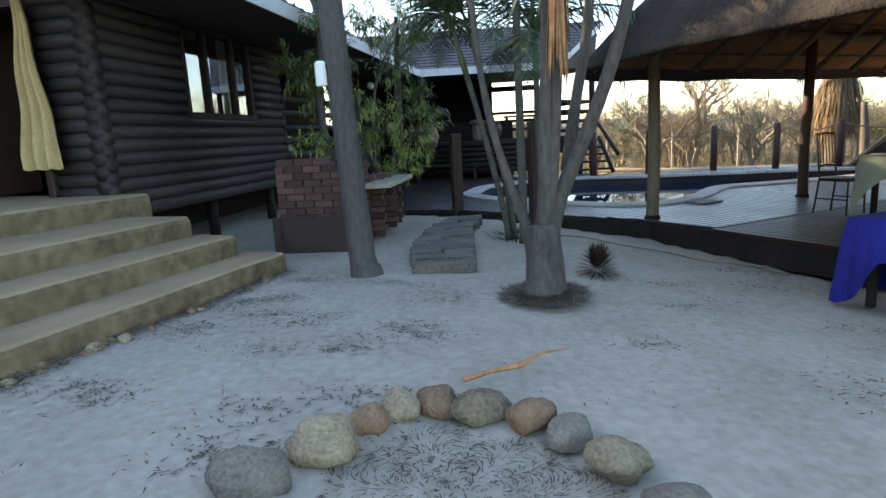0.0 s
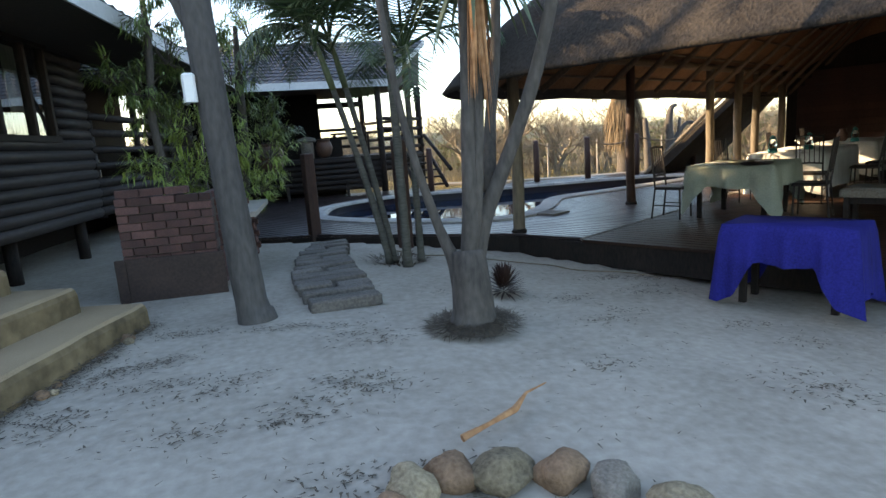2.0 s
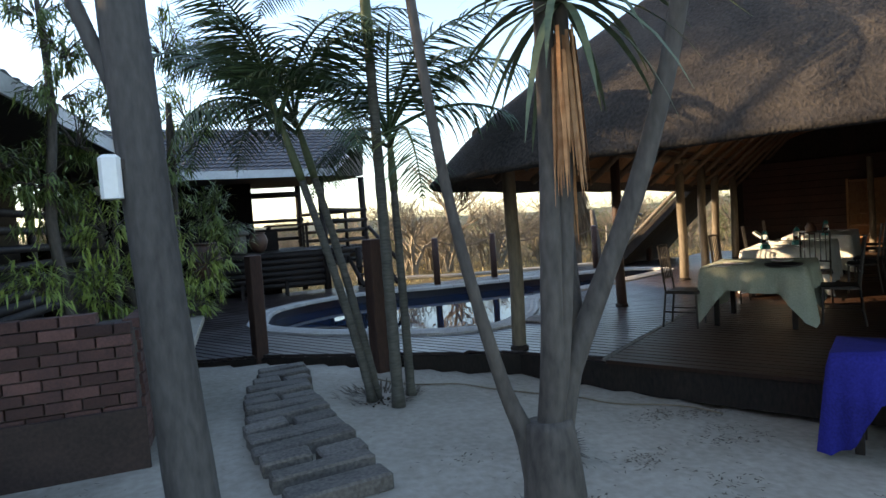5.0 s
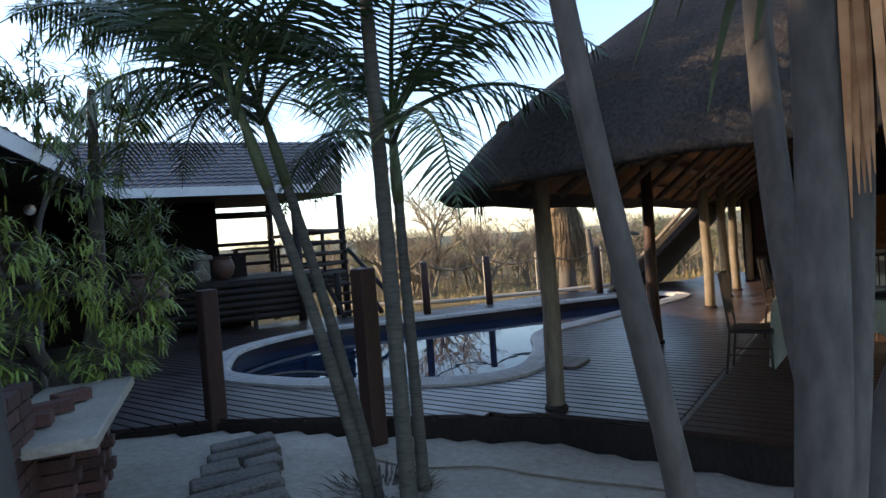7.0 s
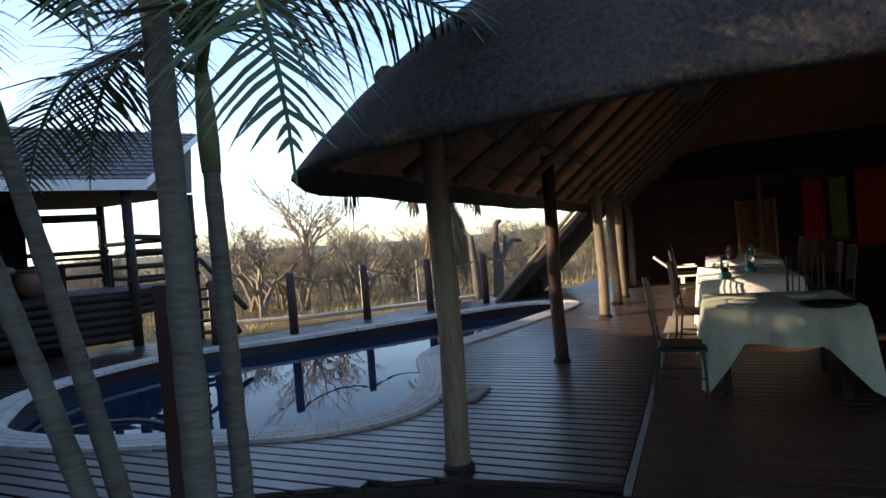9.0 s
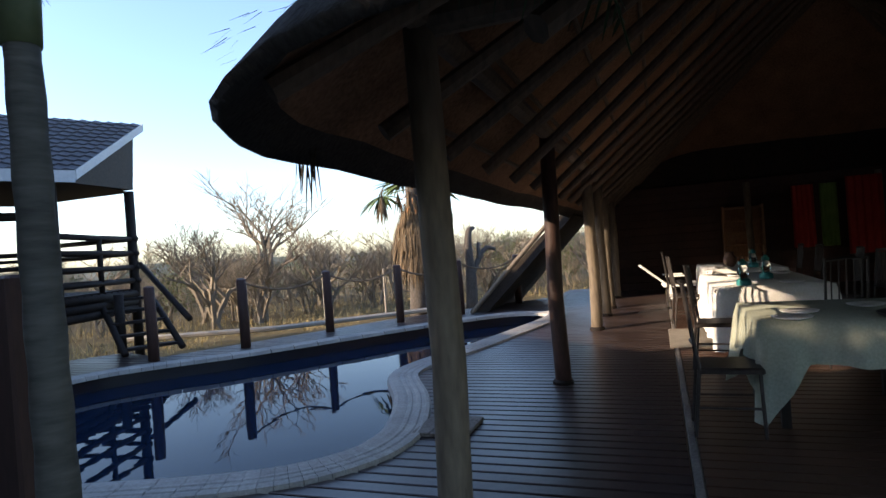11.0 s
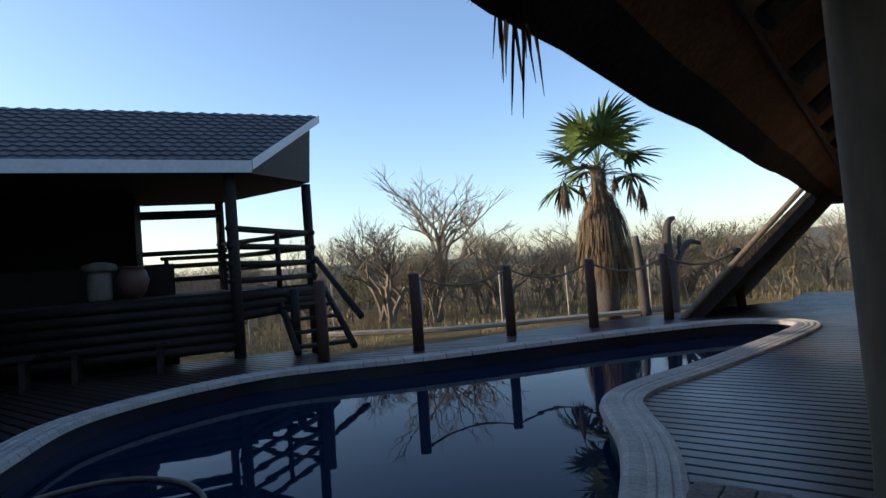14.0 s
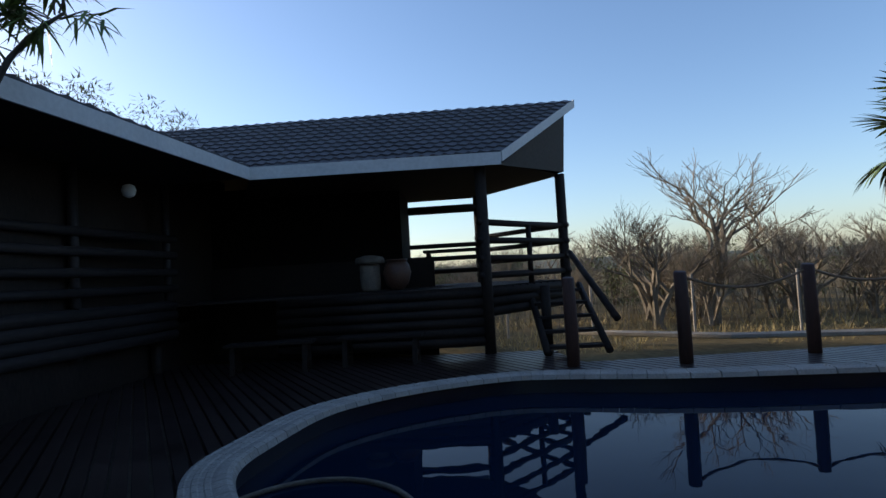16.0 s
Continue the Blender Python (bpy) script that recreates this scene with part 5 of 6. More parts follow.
fp = feather_palm(1.16, 7.4, 2.5, 0.046, 9, 1, (-0.02, 0.03))
for i, (a, tilt) in enumerate(((312, -32), (335, -14), (290, -6))):
    part("frond", FRONDS[i], M["frond"], fp, m=Matrix.Translation((-0.02, 0.03, 2.5 - ground_z(1.16, 7.4))) @ pose(0, 0, 0, 0, 0, a) @ pose(0, 0, 0, 0, tilt, 0))
feather_palm(0.91, 7.03, 4.1, 0.055, 12, 2, (-0.04, 0.0))
feather_palm(0.82, 7.42, 2.72, 0.044, 9, 3, (-0.5, 0.45), (-34, -22, -10, 2, 12))
feather_palm(0.74, 7.32, 2.66, 0.044, 9, 4, (-0.64, 0.14), (-34, -22, -10, 2, 12))
s = Shape()
for _ in range(260):
    a, r = rng.uniform(0, 6.28), rng.uniform(0.1, 0.42)
    x, y = 0.88 + r * math.cos(a), 7.5 + r * math.sin(a)
    s.blade((x, y, ground_z(x, y)), (math.cos(a) * 0.5, math.sin(a) * 0.5, 0.7), rng.uniform(0.05, 0.16), 0.02, 0.8, steps=2)
tagged(solid("palm_litter", s, M["litter"], "tuft of dry litter round the palm feet", "litter"), kind="stuff")


# ---- leafy shrubs by the house ----
def leafy(name, label, at, stems, clumps, leaves, size, mats, seed):
    rr = random.Random(seed)
    t = thing(name, label, "shrub", at=at)
    for pts, rad in stems:
        bend(pts, rad, 10, t, M["bark"], "stem")
    for idx, (cx, cy, cz, r) in enumerate(clumps):
        s = Shape()
        twigs = Shape()
        for b in range(max(5, leaves // 22)):
            d = Vector((rr.gauss(0, 1), rr.gauss(0, 1), rr.gauss(0, 0.8))).normalized()
            tip = Vector((cx, cy, cz)) + d * r * rr.uniform(0.5, 1.0)
            root = Vector((cx, cy, cz)) + d * r * 0.1 + Vector((0, 0, -0.25 * r))
            twigs.tube([root, root.lerp(tip, 0.6) + Vector((0, 0, 0.06)), tip], [0.008, 0.006, 0.003], 4, caps=False)
            for k in range(22):
                q = root.lerp(tip, rr.uniform(0.35, 1.02)) + Vector((rr.uniform(-.04, .04), rr.uniform(-.04, .04), rr.uniform(-.03, .05)))
                way = d + Vector((rr.gauss(0, 0.7), rr.gauss(0, 0.7), rr.gauss(-0.1, 0.6)))
                s.blade(q, way, size * rr.uniform(0.7, 1.3), size * 0.17, rr.uniform(0.3, 1.0), steps=2)
        part("foliage", s, M[mats[idx % len(mats)]], t)
        part("twig_frame", twigs, M["bark"], t)
    return t


leafy("shrub", "tall leafy green shrub with narrow leaves by the house", (-1.15, 9.5, -0.1),
      [([(0.1, 0, -0.1), (0.05, 0, 0.6), (0.2, 0, 1.3), (0.25, 0.05, 2.2), (0.3, 0.0, 3.3)], [0.11, 0.09, 0.08, 0.06, 0.03]), ([(0.05, 0, 0.5), (-0.3, -0.1, 1.2), (-0.6, -0.1, 2.0)], [0.06, 0.05, 0.03])],
      [(-0.85, -0.6, 2.3, 0.62), (-0.4, -0.3, 2.0, 0.6), (0.1, -0.3, 1.75, 0.62), (0.55, -0.2, 1.55, 0.55), (0.7, -0.35, 1.95, 0.45), (0.2, 0.0, 2.6, 0.6), (-0.1, -0.2, 3.3, 0.55), (0.5, 0.1, 3.2, 0.5), (-0.5, -0.7, 1.25, 0.45), (0.3, -0.2, 3.95, 0.5), (-0.6, -0.3, 2.9, 0.45), (0.35, -0.4, 1.0, 0.45)],
      560, 0.15, ("leaf", "leaf_bright", "leaf_bright", "leaf_bright", "leaf", "leaf", "leaf", "leaf_bright", "leaf_bright", "leaf", "leaf", "leaf_bright"), 21)
leafy("shrub", "slender dark-leaved shrub beside the barbecue", (-1.9, 8.6, -0.05),
      [([(0, 0, -0.1), (0.05, 0, 0.9), (-0.05, 0, 1.9), (0.05, 0, 3.0), (0.0, 0, 4.2)], [0.06, 0.055, 0.05, 0.04, 0.02])],
      [(-0.1, 0, 2.4, 0.5), (-0.45, -0.1, 2.5, 0.4), (0.1, 0, 3.2, 0.45), (0.0, 0, 4.0, 0.5), (0.2, -0.1, 3.6, 0.4), (-0.1, -0.2, 1.35, 0.4)], 420, 0.14, ("leaf", "leaf", "leaf", "leaf", "leaf", "leaf_bright"), 33)


leafy("shrub", "slender shrub with long narrow leaves under the house eave", (-1.9, 12.5, -0.1),
      [([(0, 0, 0.1), (0.0, 0, 1.2), (0.1, 0, 2.4), (0.5, 0.0, 3.3), (0.9, 0.1, 3.7)], [0.05, 0.045, 0.035, 0.025, 0.012])],
      [(0.85, 0.05, 3.75, 0.45), (0.4, -0.1, 3.6, 0.4)], 110, 0.26, ("leaf",), 52)


# ---- shelter furniture ----
def draped(w, l, h, drop, seed, corner=0.16, arch=0.0):
    """A cloth over a table top of w by l at height h, hanging drop metres, in soft folds with longer corners."""
    s, n = Shape(), 120
    per = 2 * (w + l)
    ring = []
    for i in range(n):
        d = per * i / n
        if d < w:
            p, o = (-w / 2 + d, -l / 2), (0, -1)
        elif d < w + l:
            p, o = (w / 2, -l / 2 + d - w), (1, 0)
        elif d < 2 * w + l:
            p, o = (w / 2 - (d - w - l), l / 2), (0, 1)
        else:
            p, o = (-w / 2, l / 2 - (d - 2 * w - l)), (-1, 0)
        near = min(math.hypot(abs(p[0]) - w / 2, abs(p[1]) - l / 2) / 0.3, 1)
        ring.append((p, o, 1 - near))
    s.v = [(0, 0, h)]
    levels = 8
    for j in range(levels):
        k = j / (levels - 1)
        for i, (p, o, near) in enumerate(ring):
            if j == 0:
                s.v.append((p[0] * 0.985, p[1] * 0.985, h + 0.003))
                continue
            fold = 0.035 * k * math.sin(i * 0.55 + seed) + 0.02 * k * math.sin(i * 1.27 + seed * 2)
            out = 0.006 + 0.02 * k + fold + 0.03 * near * k
            dd = drop + corner * near + 0.015 * math.sin(i * 0.3 + seed)
            if arch:
                dd *= 1 - arch * max(0, 1 - near * 2) * (1 if abs(o[0]) > 0 else 0.0)
            s.v.append((p[0] + o[0] * out + (0.015 * near * k * (1 if p[0] > 0 else -1)), p[1] + o[1] * out + (0.015 * near * k * (1 if p[1] > 0 else -1)), h - dd * k))
    s.f = [(0, 1 + i, 1 + (i + 1) % n) for i in range(n)]
    for j in range(levels - 1):
        s.f += [(1 + j * n + i, 1 + (j + 1) * n + i, 1 + (j + 1) * n + (i + 1) % n, 1 + j * n + (i + 1) % n) for i in range(n)]
    return s


def table(at, turn, w, l, h, label, group):
    t = thing("dining_table", label, "table", at=at, turn=turn, group=group)
    part("tabletop", Shape().box((0, 0, h - 0.022), (w, l, 0.04), chamfer=0.006), M["dark_wood"], t)
    for sx in (-1, 1):
        for sy in (-1, 1):
            part("leg", Shape().box((sx * (w / 2 - 0.14), sy * (l / 2 - 0.14), (h - 0.04) / 2), (0.06, 0.06, h - 0.04), chamfer=0.006), M["dark_wood"], t)
    return t


def cloth(at, turn, shape, material, label):
    c = solid("tablecloth", shape, M[material], label, "tablecloth", "tablecloths", smooth=True)
    c.matrix_world = pose(*at, 0, 0, turn)
    return c


TT = LAPA_TURN
bp = Vector((3.92, 4.4, -0.28))
table(bp, TT, 0.6, 1.02, 0.74, "low table under a blue cloth on the sand", "garden tables")
cloth(bp, TT, draped(0.63, 1.06, 0.748, 0.58, 2.0, 0.13, 0.42), "blue_cloth", "royal blue cloth draped over the garden table")
TABLES = [(2.5, -2.16, 1.2, 1.15, "pale_cloth", "pale green cloth hanging low over the near dining table"), (5.75, -2.1, 2.4, 1.15, "white_cloth", "white cloth on the long sunlit dining table"),
          (8.95, -2.25, 2.4, 1.15, "white_cloth", "white cloth over the far dining table"), (4.6, -5.6, 2.4, 1.15, "white_cloth", "white cloth on the back dining table"), (8.3, -5.6, 2.2, 1.1, "white_cloth", "white cloth on the far back dining table")]
for i, (u, v, w, l, m, lab) in enumerate(TABLES):
    p = lapa(u, v, DECK)
    table(p, TT, w, l, 0.75, "dark wooden dining table on the shelter floor", "dining tables")
    cloth(p, TT, draped(w + 0.03, l + 0.03, 0.757, 0.3 if i == 0 else 0.62, i * 1.3, 0.4 if i == 0 else 0.08), m, lab)


def build_chair(at, turn, metal="iron", label="dark iron dining chair with a tall slatted back"):
    t = thing("dining_chair", label, "chair", at=at, turn=turn, group="chairs round the tables")
    part("seat", Shape().box((0, 0, 0.455), (0.42, 0.4, 0.04), chamfer=0.015), M[metal], t)
    for sx in (-1, 1):
        part("front_leg", Shape().tube([(sx * 0.18, 0.17, 0.44), (sx * 0.19, 0.18, 0.0)], 0.013, 6), M[metal], t)
        part("back_leg", Shape().tube([(sx * 0.18, -0.27, 1.06), (sx * 0.18, -0.2, 0.46), (sx * 0.19, -0.25, 0.0)], 0.013, 6), M[metal], t)
        part("stretcher", Shape().tube([(sx * 0.185, 0.17, 0.2), (sx * 0.185, -0.22, 0.2)], 0.009, 6), M[metal], t)
    for z, y in ((1.04, -0.268), (0.62, -0.218)):
        part("back_rail", Shape().tube([(-0.18, y, z), (0, y - 0.02, z + 0.015), (0.18, y, z)], 0.013, 6), M[metal], t)
    for k in range(5):
        x = -0.13 + 0.065 * k
        part("back_slat", Shape().tube([(x, -0.272, 1.04), (x, -0.222, 0.62)], 0.007, 6), M[metal], t)
    return t


chair = build_chair(lapa(1.95, -1.38, DECK), TT + 180)
for u, v, a in ((4.05, -1.5, 172), (7.05, -1.36, 186), (9.6, -1.3, 183), (5.4, -3.1, 2), (6.4, -3.15, -4), (8.4, -3.15, 3), (9.5, -3.1, 0), (2.6, -3.0, 5), (4.2, -2.6, -84), (4.2, -4.7, 180), (5.2, -4.75, 183), (8.0, -4.8, 178)):
    copy_thing(chair, pose(*lapa(u, v, DECK), 0, 0, TT + a))


def lantern(u, v, z):
    t = thing("storm_lantern", "teal metal storm lantern with a glass chimney on the table", "lantern", at=lapa(u, v, z), group="table lanterns")
    part("tank", Shape().lathe([(0.075, 0), (0.08, 0.02), (0.075, 0.06), (0.05, 0.08)], n=16), M["teal_metal"], t, smooth=True)
    part("chimney", Shape().lathe([(0.04, 0.085), (0.062, 0.13), (0.05, 0.2), (0.038, 0.23)], n=16), M["clear_glass"], t, smooth=True)
    part("cap", Shape().lathe([(0.04, 0.23), (0.05, 0.25), (0.03, 0.28), (0.012, 0.3)], n=16), M["teal_metal"], t, smooth=True)
    for sx in (-1, 1):
        part("side_tube", Shape().tube([(sx * 0.07, 0, 0.05), (sx * 0.09, 0, 0.15), (sx * 0.05, 0, 0.26)], 0.007, 6), M["teal_metal"], t)
    part("bail", Shape().tube([(-0.08, 0, 0.2), (-0.05, 0, 0.33), (0.05, 0, 0.33), (0.08, 0, 0.2)], 0.004, 5), M["iron"], t)


for u, v in ((4.8, -1.85), (5.6, -2.2), (8.1, -2.4), (4.4, -5.5)):
    lantern(u, v, DECK + 0.762)
for i, (u, v) in enumerate(((2.3, -1.9), (2.6, -2.4), (2.0, -1.8), (5.2, -2.0), (6.3, -1.95), (8.3, -1.95), (9.4, -2.6), (4.9, -2.35), (6.4, -2.5))):
    t = thing("place_plate", "white dinner plate set on the tablecloth", "plate", at=lapa(u, v, DECK + 0.762), group="plates on the tables")
    part("plate", Shape().lathe([(0.07, 0), (0.12, 0.012), (0.13, 0.02), (0.07, 0.008)], n=20), M["plastic"], t, smooth=True)
tray = thing("serving_tray", "dark round tray lying on the near table", "tray", at=lapa(2.0, -2.5, DECK + 0.762))
part("tray", Shape().lathe([(0.16, 0), (0.2, 0.015), (0.21, 0.03), (0.17, 0.01)], n=20), M["iron"], tray, smooth=True)
barrelpot = thing("clay_jar", "brown clay jar standing on the far table", "jar", at=lapa(8.5, -2.1, DECK + 0.762))
part("jar", Shape().lathe([(0.05, 0), (0.1, 0.06), (0.11, 0.15), (0.06, 0.22), (0.07, 0.26)], n=16), M["brown_ceramic"], barrelpot, smooth=True)

# white lounger
lo = thing("sun_lounger", "white plastic sun lounger by the shelter wall", "lounger", at=lapa(11.2, -1.6, DECK), turn=TT + 95)
part("frame", Shape().box((0, 0, 0.3), (1.2, 0.6, 0.06), chamfer=0.015), M["plastic"], lo)
part("backrest", Shape().box((0.78, 0, 0.52), (0.7, 0.58, 0.05), pose(0, 0, 0, 0, -40, 0), 0.012), M["plastic"], lo)
for sx in (-0.5, 0.45):
    for sy in (-0.25, 0.25):
        part("leg", Shape().box((sx, sy, 0.14), (0.06, 0.06, 0.28), chamfer=0.008), M["plastic"], lo)
for sy in (-0.32, 0.32):
    part("armrest", Shape().box((0.35, sy, 0.5), (0.42, 0.05, 0.035), chamfer=0.008), M["plastic"], lo)
rug = solid("floor_rug", Shape().box((0, 0, 0), (1.5, 0.95, 0.012), chamfer=0.003), M["rug"], "pale patterned rug lying on the floor boards", "rug")
rug.matrix_world = pose(*lapa(5.85, -1.5, DECK + 0.007), 0, 0, TT)

# shelf and hangings at the end wall
sh = thing("bookshelf", "orange-brown wooden shelf against the end wall", "shelf", at=lapa(13.1, -2.9, DECK), turn=TT + 90)
for sx in (-0.42, 0.42):
    part("side_panel", Shape().box((sx, 0, 0.98), (0.05, 0.3, 1.95)), M["shelf_wood"], sh)
for k in range(7):
    part("shelf", Shape().box((0, 0, 0.1 + 0.3 * k), (0.8, 0.3, 0.035)), M["shelf_wood"], sh)
part("back_panel", Shape().box((0, -0.14, 0.98), (0.84, 0.02, 1.9)), M["shelf_wood"], sh)


def hanging(u, v, w, z0, z1, m, label):
    s, n = Shape(), 24
    for z in (z1, z0):
        s.v += [tuple(lapa(u + 0.05 * math.sin(k * 1.3), v + w * k / (n - 1), z)) for k in range(n)]
    s.f = [(k, k + 1, n + k + 1, n + k) for k in range(n - 1)]
    solid("hanging_cloth", s, M[m], label, "cloth", "cloths hung at the end wall", smooth=True)


hanging(12.6, -4.3, 0.45, 0.9, 2.3, "red_cloth", "bright red cloth hanging at the end wall")
hanging(12.6, -4.75, 0.35, 0.9, 2.3, "green_cloth", "yellow-green cloth hanging beside the red one")
hanging(12.6, -5.6, 0.7, 0.7, 2.4, "red_cloth", "dark red cloth hanging further along the wall")
ott = thing("low_bench", "low dark bench with a grey patterned seat pad", "bench", at=lapa(2.2, -4.05, DECK), turn=TT)
part("seat_pad", Shape().box((0, 0, 0.41), (0.62, 1.15, 0.11), chamfer=0.03), M["rug"], ott, "grey patterned seat pad")
for sx in (-0.25, 0.25):
    for sy in (-0.5, 0.5):
        part("leg", Shape().box((sx, sy, 0.18), (0.06, 0.06, 0.355), chamfer=0.006), M["dark_wood"], ott)
    part("side_rail", Shape().box((sx, 0, 0.31), (0.04, 0.94, 0.07), chamfer=0.006), M["dark_wood"], ott)
so = thing("sofa", "reddish upholstered sofa at the back of the shelter", "sofa", at=lapa(7.0, -7.6, DECK), turn=TT)
part("seat", Shape().box((0, 0, 0.3), (1.9, 0.8, 0.32), chamfer=0.05), M["red_cloth"], so)
part("backrest", Shape().box((0, -0.36, 0.6), (1.9, 0.2, 0.55), chamfer=0.05), M["red_cloth"], so)
for sx in (-0.92, 0.92):
    part("armrest", Shape().box((sx, 0, 0.45), (0.18, 0.8, 0.5), chamfer=0.05), M["red_cloth"], so)


# ---- fan palm beyond the pool ----
def fan_leaf(L, seed, droop):
    r = random.Random(seed)
    s = Shape()
    s.tube([(0, 0, 0), (L * 0.25, 0, 0.05), (L * 0.5, 0, 0.02)], [0.02, 0.016, 0.012], 5)
    for i in range(26):
        a = radians(-125 + 250 * i / 25)
        way = Vector((math.cos(a), math.sin(a), 0.12 * abs(math.sin(a * 3)) + r.uniform(-.08, .08)))
        s.blade((L * 0.5, 0, 0.02), way, L * 0.56 * (0.75 + 0.25 * math.cos(a / 1.6)) * r.uniform(0.9, 1.05), 0.15, droop * r.uniform(0.7, 1.3), side=way.cross(Vector((0, 0, 1))), steps=4)
    return s


def hanging_fan(seed):
    """A dead leaf: an arching stalk whose folded fan hangs straight down."""
    r = random.Random(seed)
    s = Shape()
    s.tube([(0, 0, 0), (0.35, 0, 0.16), (0.75, 0, 0.12), (1.0, 0, -0.08), (1.08, 0, -0.25)], [0.024, 0.02, 0.016, 0.014, 0.012], 5)
    for i in range(46):
        a = r.uniform(0, 6.28)
        s.blade((1.08, 0, -0.22 - r.uniform(0, 0.12)), (0.34 * math.cos(a), 0.34 * math.sin(a), -1), r.uniform(0.5, 0.95), 0.06, 0.5, steps=3)
    return s


def build_fan_palm():
    t = thing("fan_palm", "sunlit fan palm with a shaggy skirt of dead leaves", "palm tree", at=(12.05, 20.1, -0.45))
    H = 4.0
    part("trunk", Shape().tube([(0, 0, -0.2), (0, 0, 0.4), (0.02, 0, 1.6), (0, 0, H)], [0.34, 0.3, 0.24, 0.2], 14), M["bark"], t, smooth=True)
    kinds = [fan_leaf(1.7 + 0.12 * i, i, 0.35 + 0.25 * i).mesh("fan_leaf", M["palm_leaf"]) for i in range(3)]
    for i in range(15):
        a, e = i * 137.5, -82 + 6.6 * i
        part("fan_leaf", kinds[i % 3], M["palm_leaf"], t, m=pose(0, 0, H + 0.25 - 0.03 * i, 0, 0, a) @ pose(0, 0, 0, 0, min(e, 10), 0))
    dry = hanging_fan(9).mesh("dry_fan_leaf", M["skirt"])
    for i in range(7):
        part("dry_leaf", dry, M["skirt"], t, "withered brown fan leaf hanging on its stalk" if i == 0 else "", m=pose(0, 0, H + 0.1 - 0.06 * i, 0, 0, 20 + i * 51.4 + 9 * (i % 2)) @ Matrix.Scale(0.8 + 0.1 * (i % 4), 4))
    bases = Shape()
    for i in range(60):
        a, k = i * 2.399, i / 60
        bases.blade((0.2 * math.cos(a), 0.2 * math.sin(a), H - 0.75 + 0.8 * k), (0.5 * math.cos(a), 0.5 * math.sin(a), 0.8 - 1.3 * (1 - k)), 0.5, 0.07, 0.9, steps=3)
    part("leaf_bases", bases, M["dead_leaf"], t, "orange-brown old leaf stalks below the crown")
    s = Shape()
    for i in range(1500):
        a, k = rng.uniform(0, 6.28), rng.random()
        z = H - 0.6 - 2.0 * k
        r = 0.17 + 0.5 * math.sin(math.pi * min(1, 0.06 + 0.7 * k)) * rng.uniform(0.6, 1.15)
        s.blade((r * math.cos(a), r * math.sin(a), z), (0.25 * math.cos(a), 0.25 * math.sin(a), -1), rng.uniform(0.35, 0.8), 0.05, 0.1, steps=2)
    tagged(part("skirt", s, M["skirt"], t, "thick hanging skirt of dead fan leaves"), kind="stuff")


build_fan_palm()
dead = thing("dead_tree", "bare sawn-off dead tree stump with crooked limbs", "dead tree", at=(13.1, 18.9, -0.35))
bend([(0, 0, -0.1), (0.05, 0, 0.9), (0.0, 0, 1.8), (0.1, 0, 2.3), (0.3, 0, 2.4)], [0.2, 0.17, 0.13, 0.09, 0.06], 10, dead, M["bark"])
bend([(0.05, 0, 0.9), (0.4, 0, 1.4), (0.75, 0, 1.75), (1.15, 0, 1.7)], [0.1, 0.08, 0.07, 0.05], 10, dead, M["bark"], "limb")
bend([(0.4, 0, 1.4), (0.45, 0, 1.95)], [0.06, 0.05], 8, dead, M["bark"], "limb")
bend([(-0.7, 0.2, -0.1), (-0.75, 0.2, 1.0), (-0.85, 0.2, 2.0)], [0.15, 0.13, 0.08], 10, dead, M["bark"], "limb")


# ---- bush beyond ----
def bare_mesh(seed, H, depth=5):
    r = random.Random(seed)
    stem, twigs = Shape(), Shape()

    def grow(p, w, L, rad, d):
        s = stem if d >= depth - 1 else twigs
        q = p + w * L * 0.5 + Vector((r.uniform(-.06, .06), r.uniform(-.06, .06), 0)) * L
        e = q + (w + Vector((r.uniform(-.25, .25), r.uniform(-.25, .25), r.uniform(-.05, .2)))).normalized() * L * 0.5
        s.tube([p, q, e], [rad, rad * 0.85, rad * 0.68], 5 if d > 2 else 3, caps=False)
        if d == 0:
            return
        for _ in range(3 if d > 1 else 4):
            n = (w * 0.75 + Vector((r.gauss(0, 0.55), r.gauss(0, 0.55), r.uniform(-0.05, 0.4)))).normalized()
            grow(q.lerp(e, r.uniform(0.2, 1.0)), n, L * r.uniform(0.58, 0.82), rad * r.uniform(0.45, 0.62), d - 1)

    for _ in range(2 + seed % 2):
        grow(Vector((r.uniform(-.15, .15), r.uniform(-.15, .15), -0.1)), Vector((r.uniform(-.35, .35), r.uniform(-.35, .35), 1)).normalized(), H * 0.3, H * 0.02, depth)
    return stem, twigs


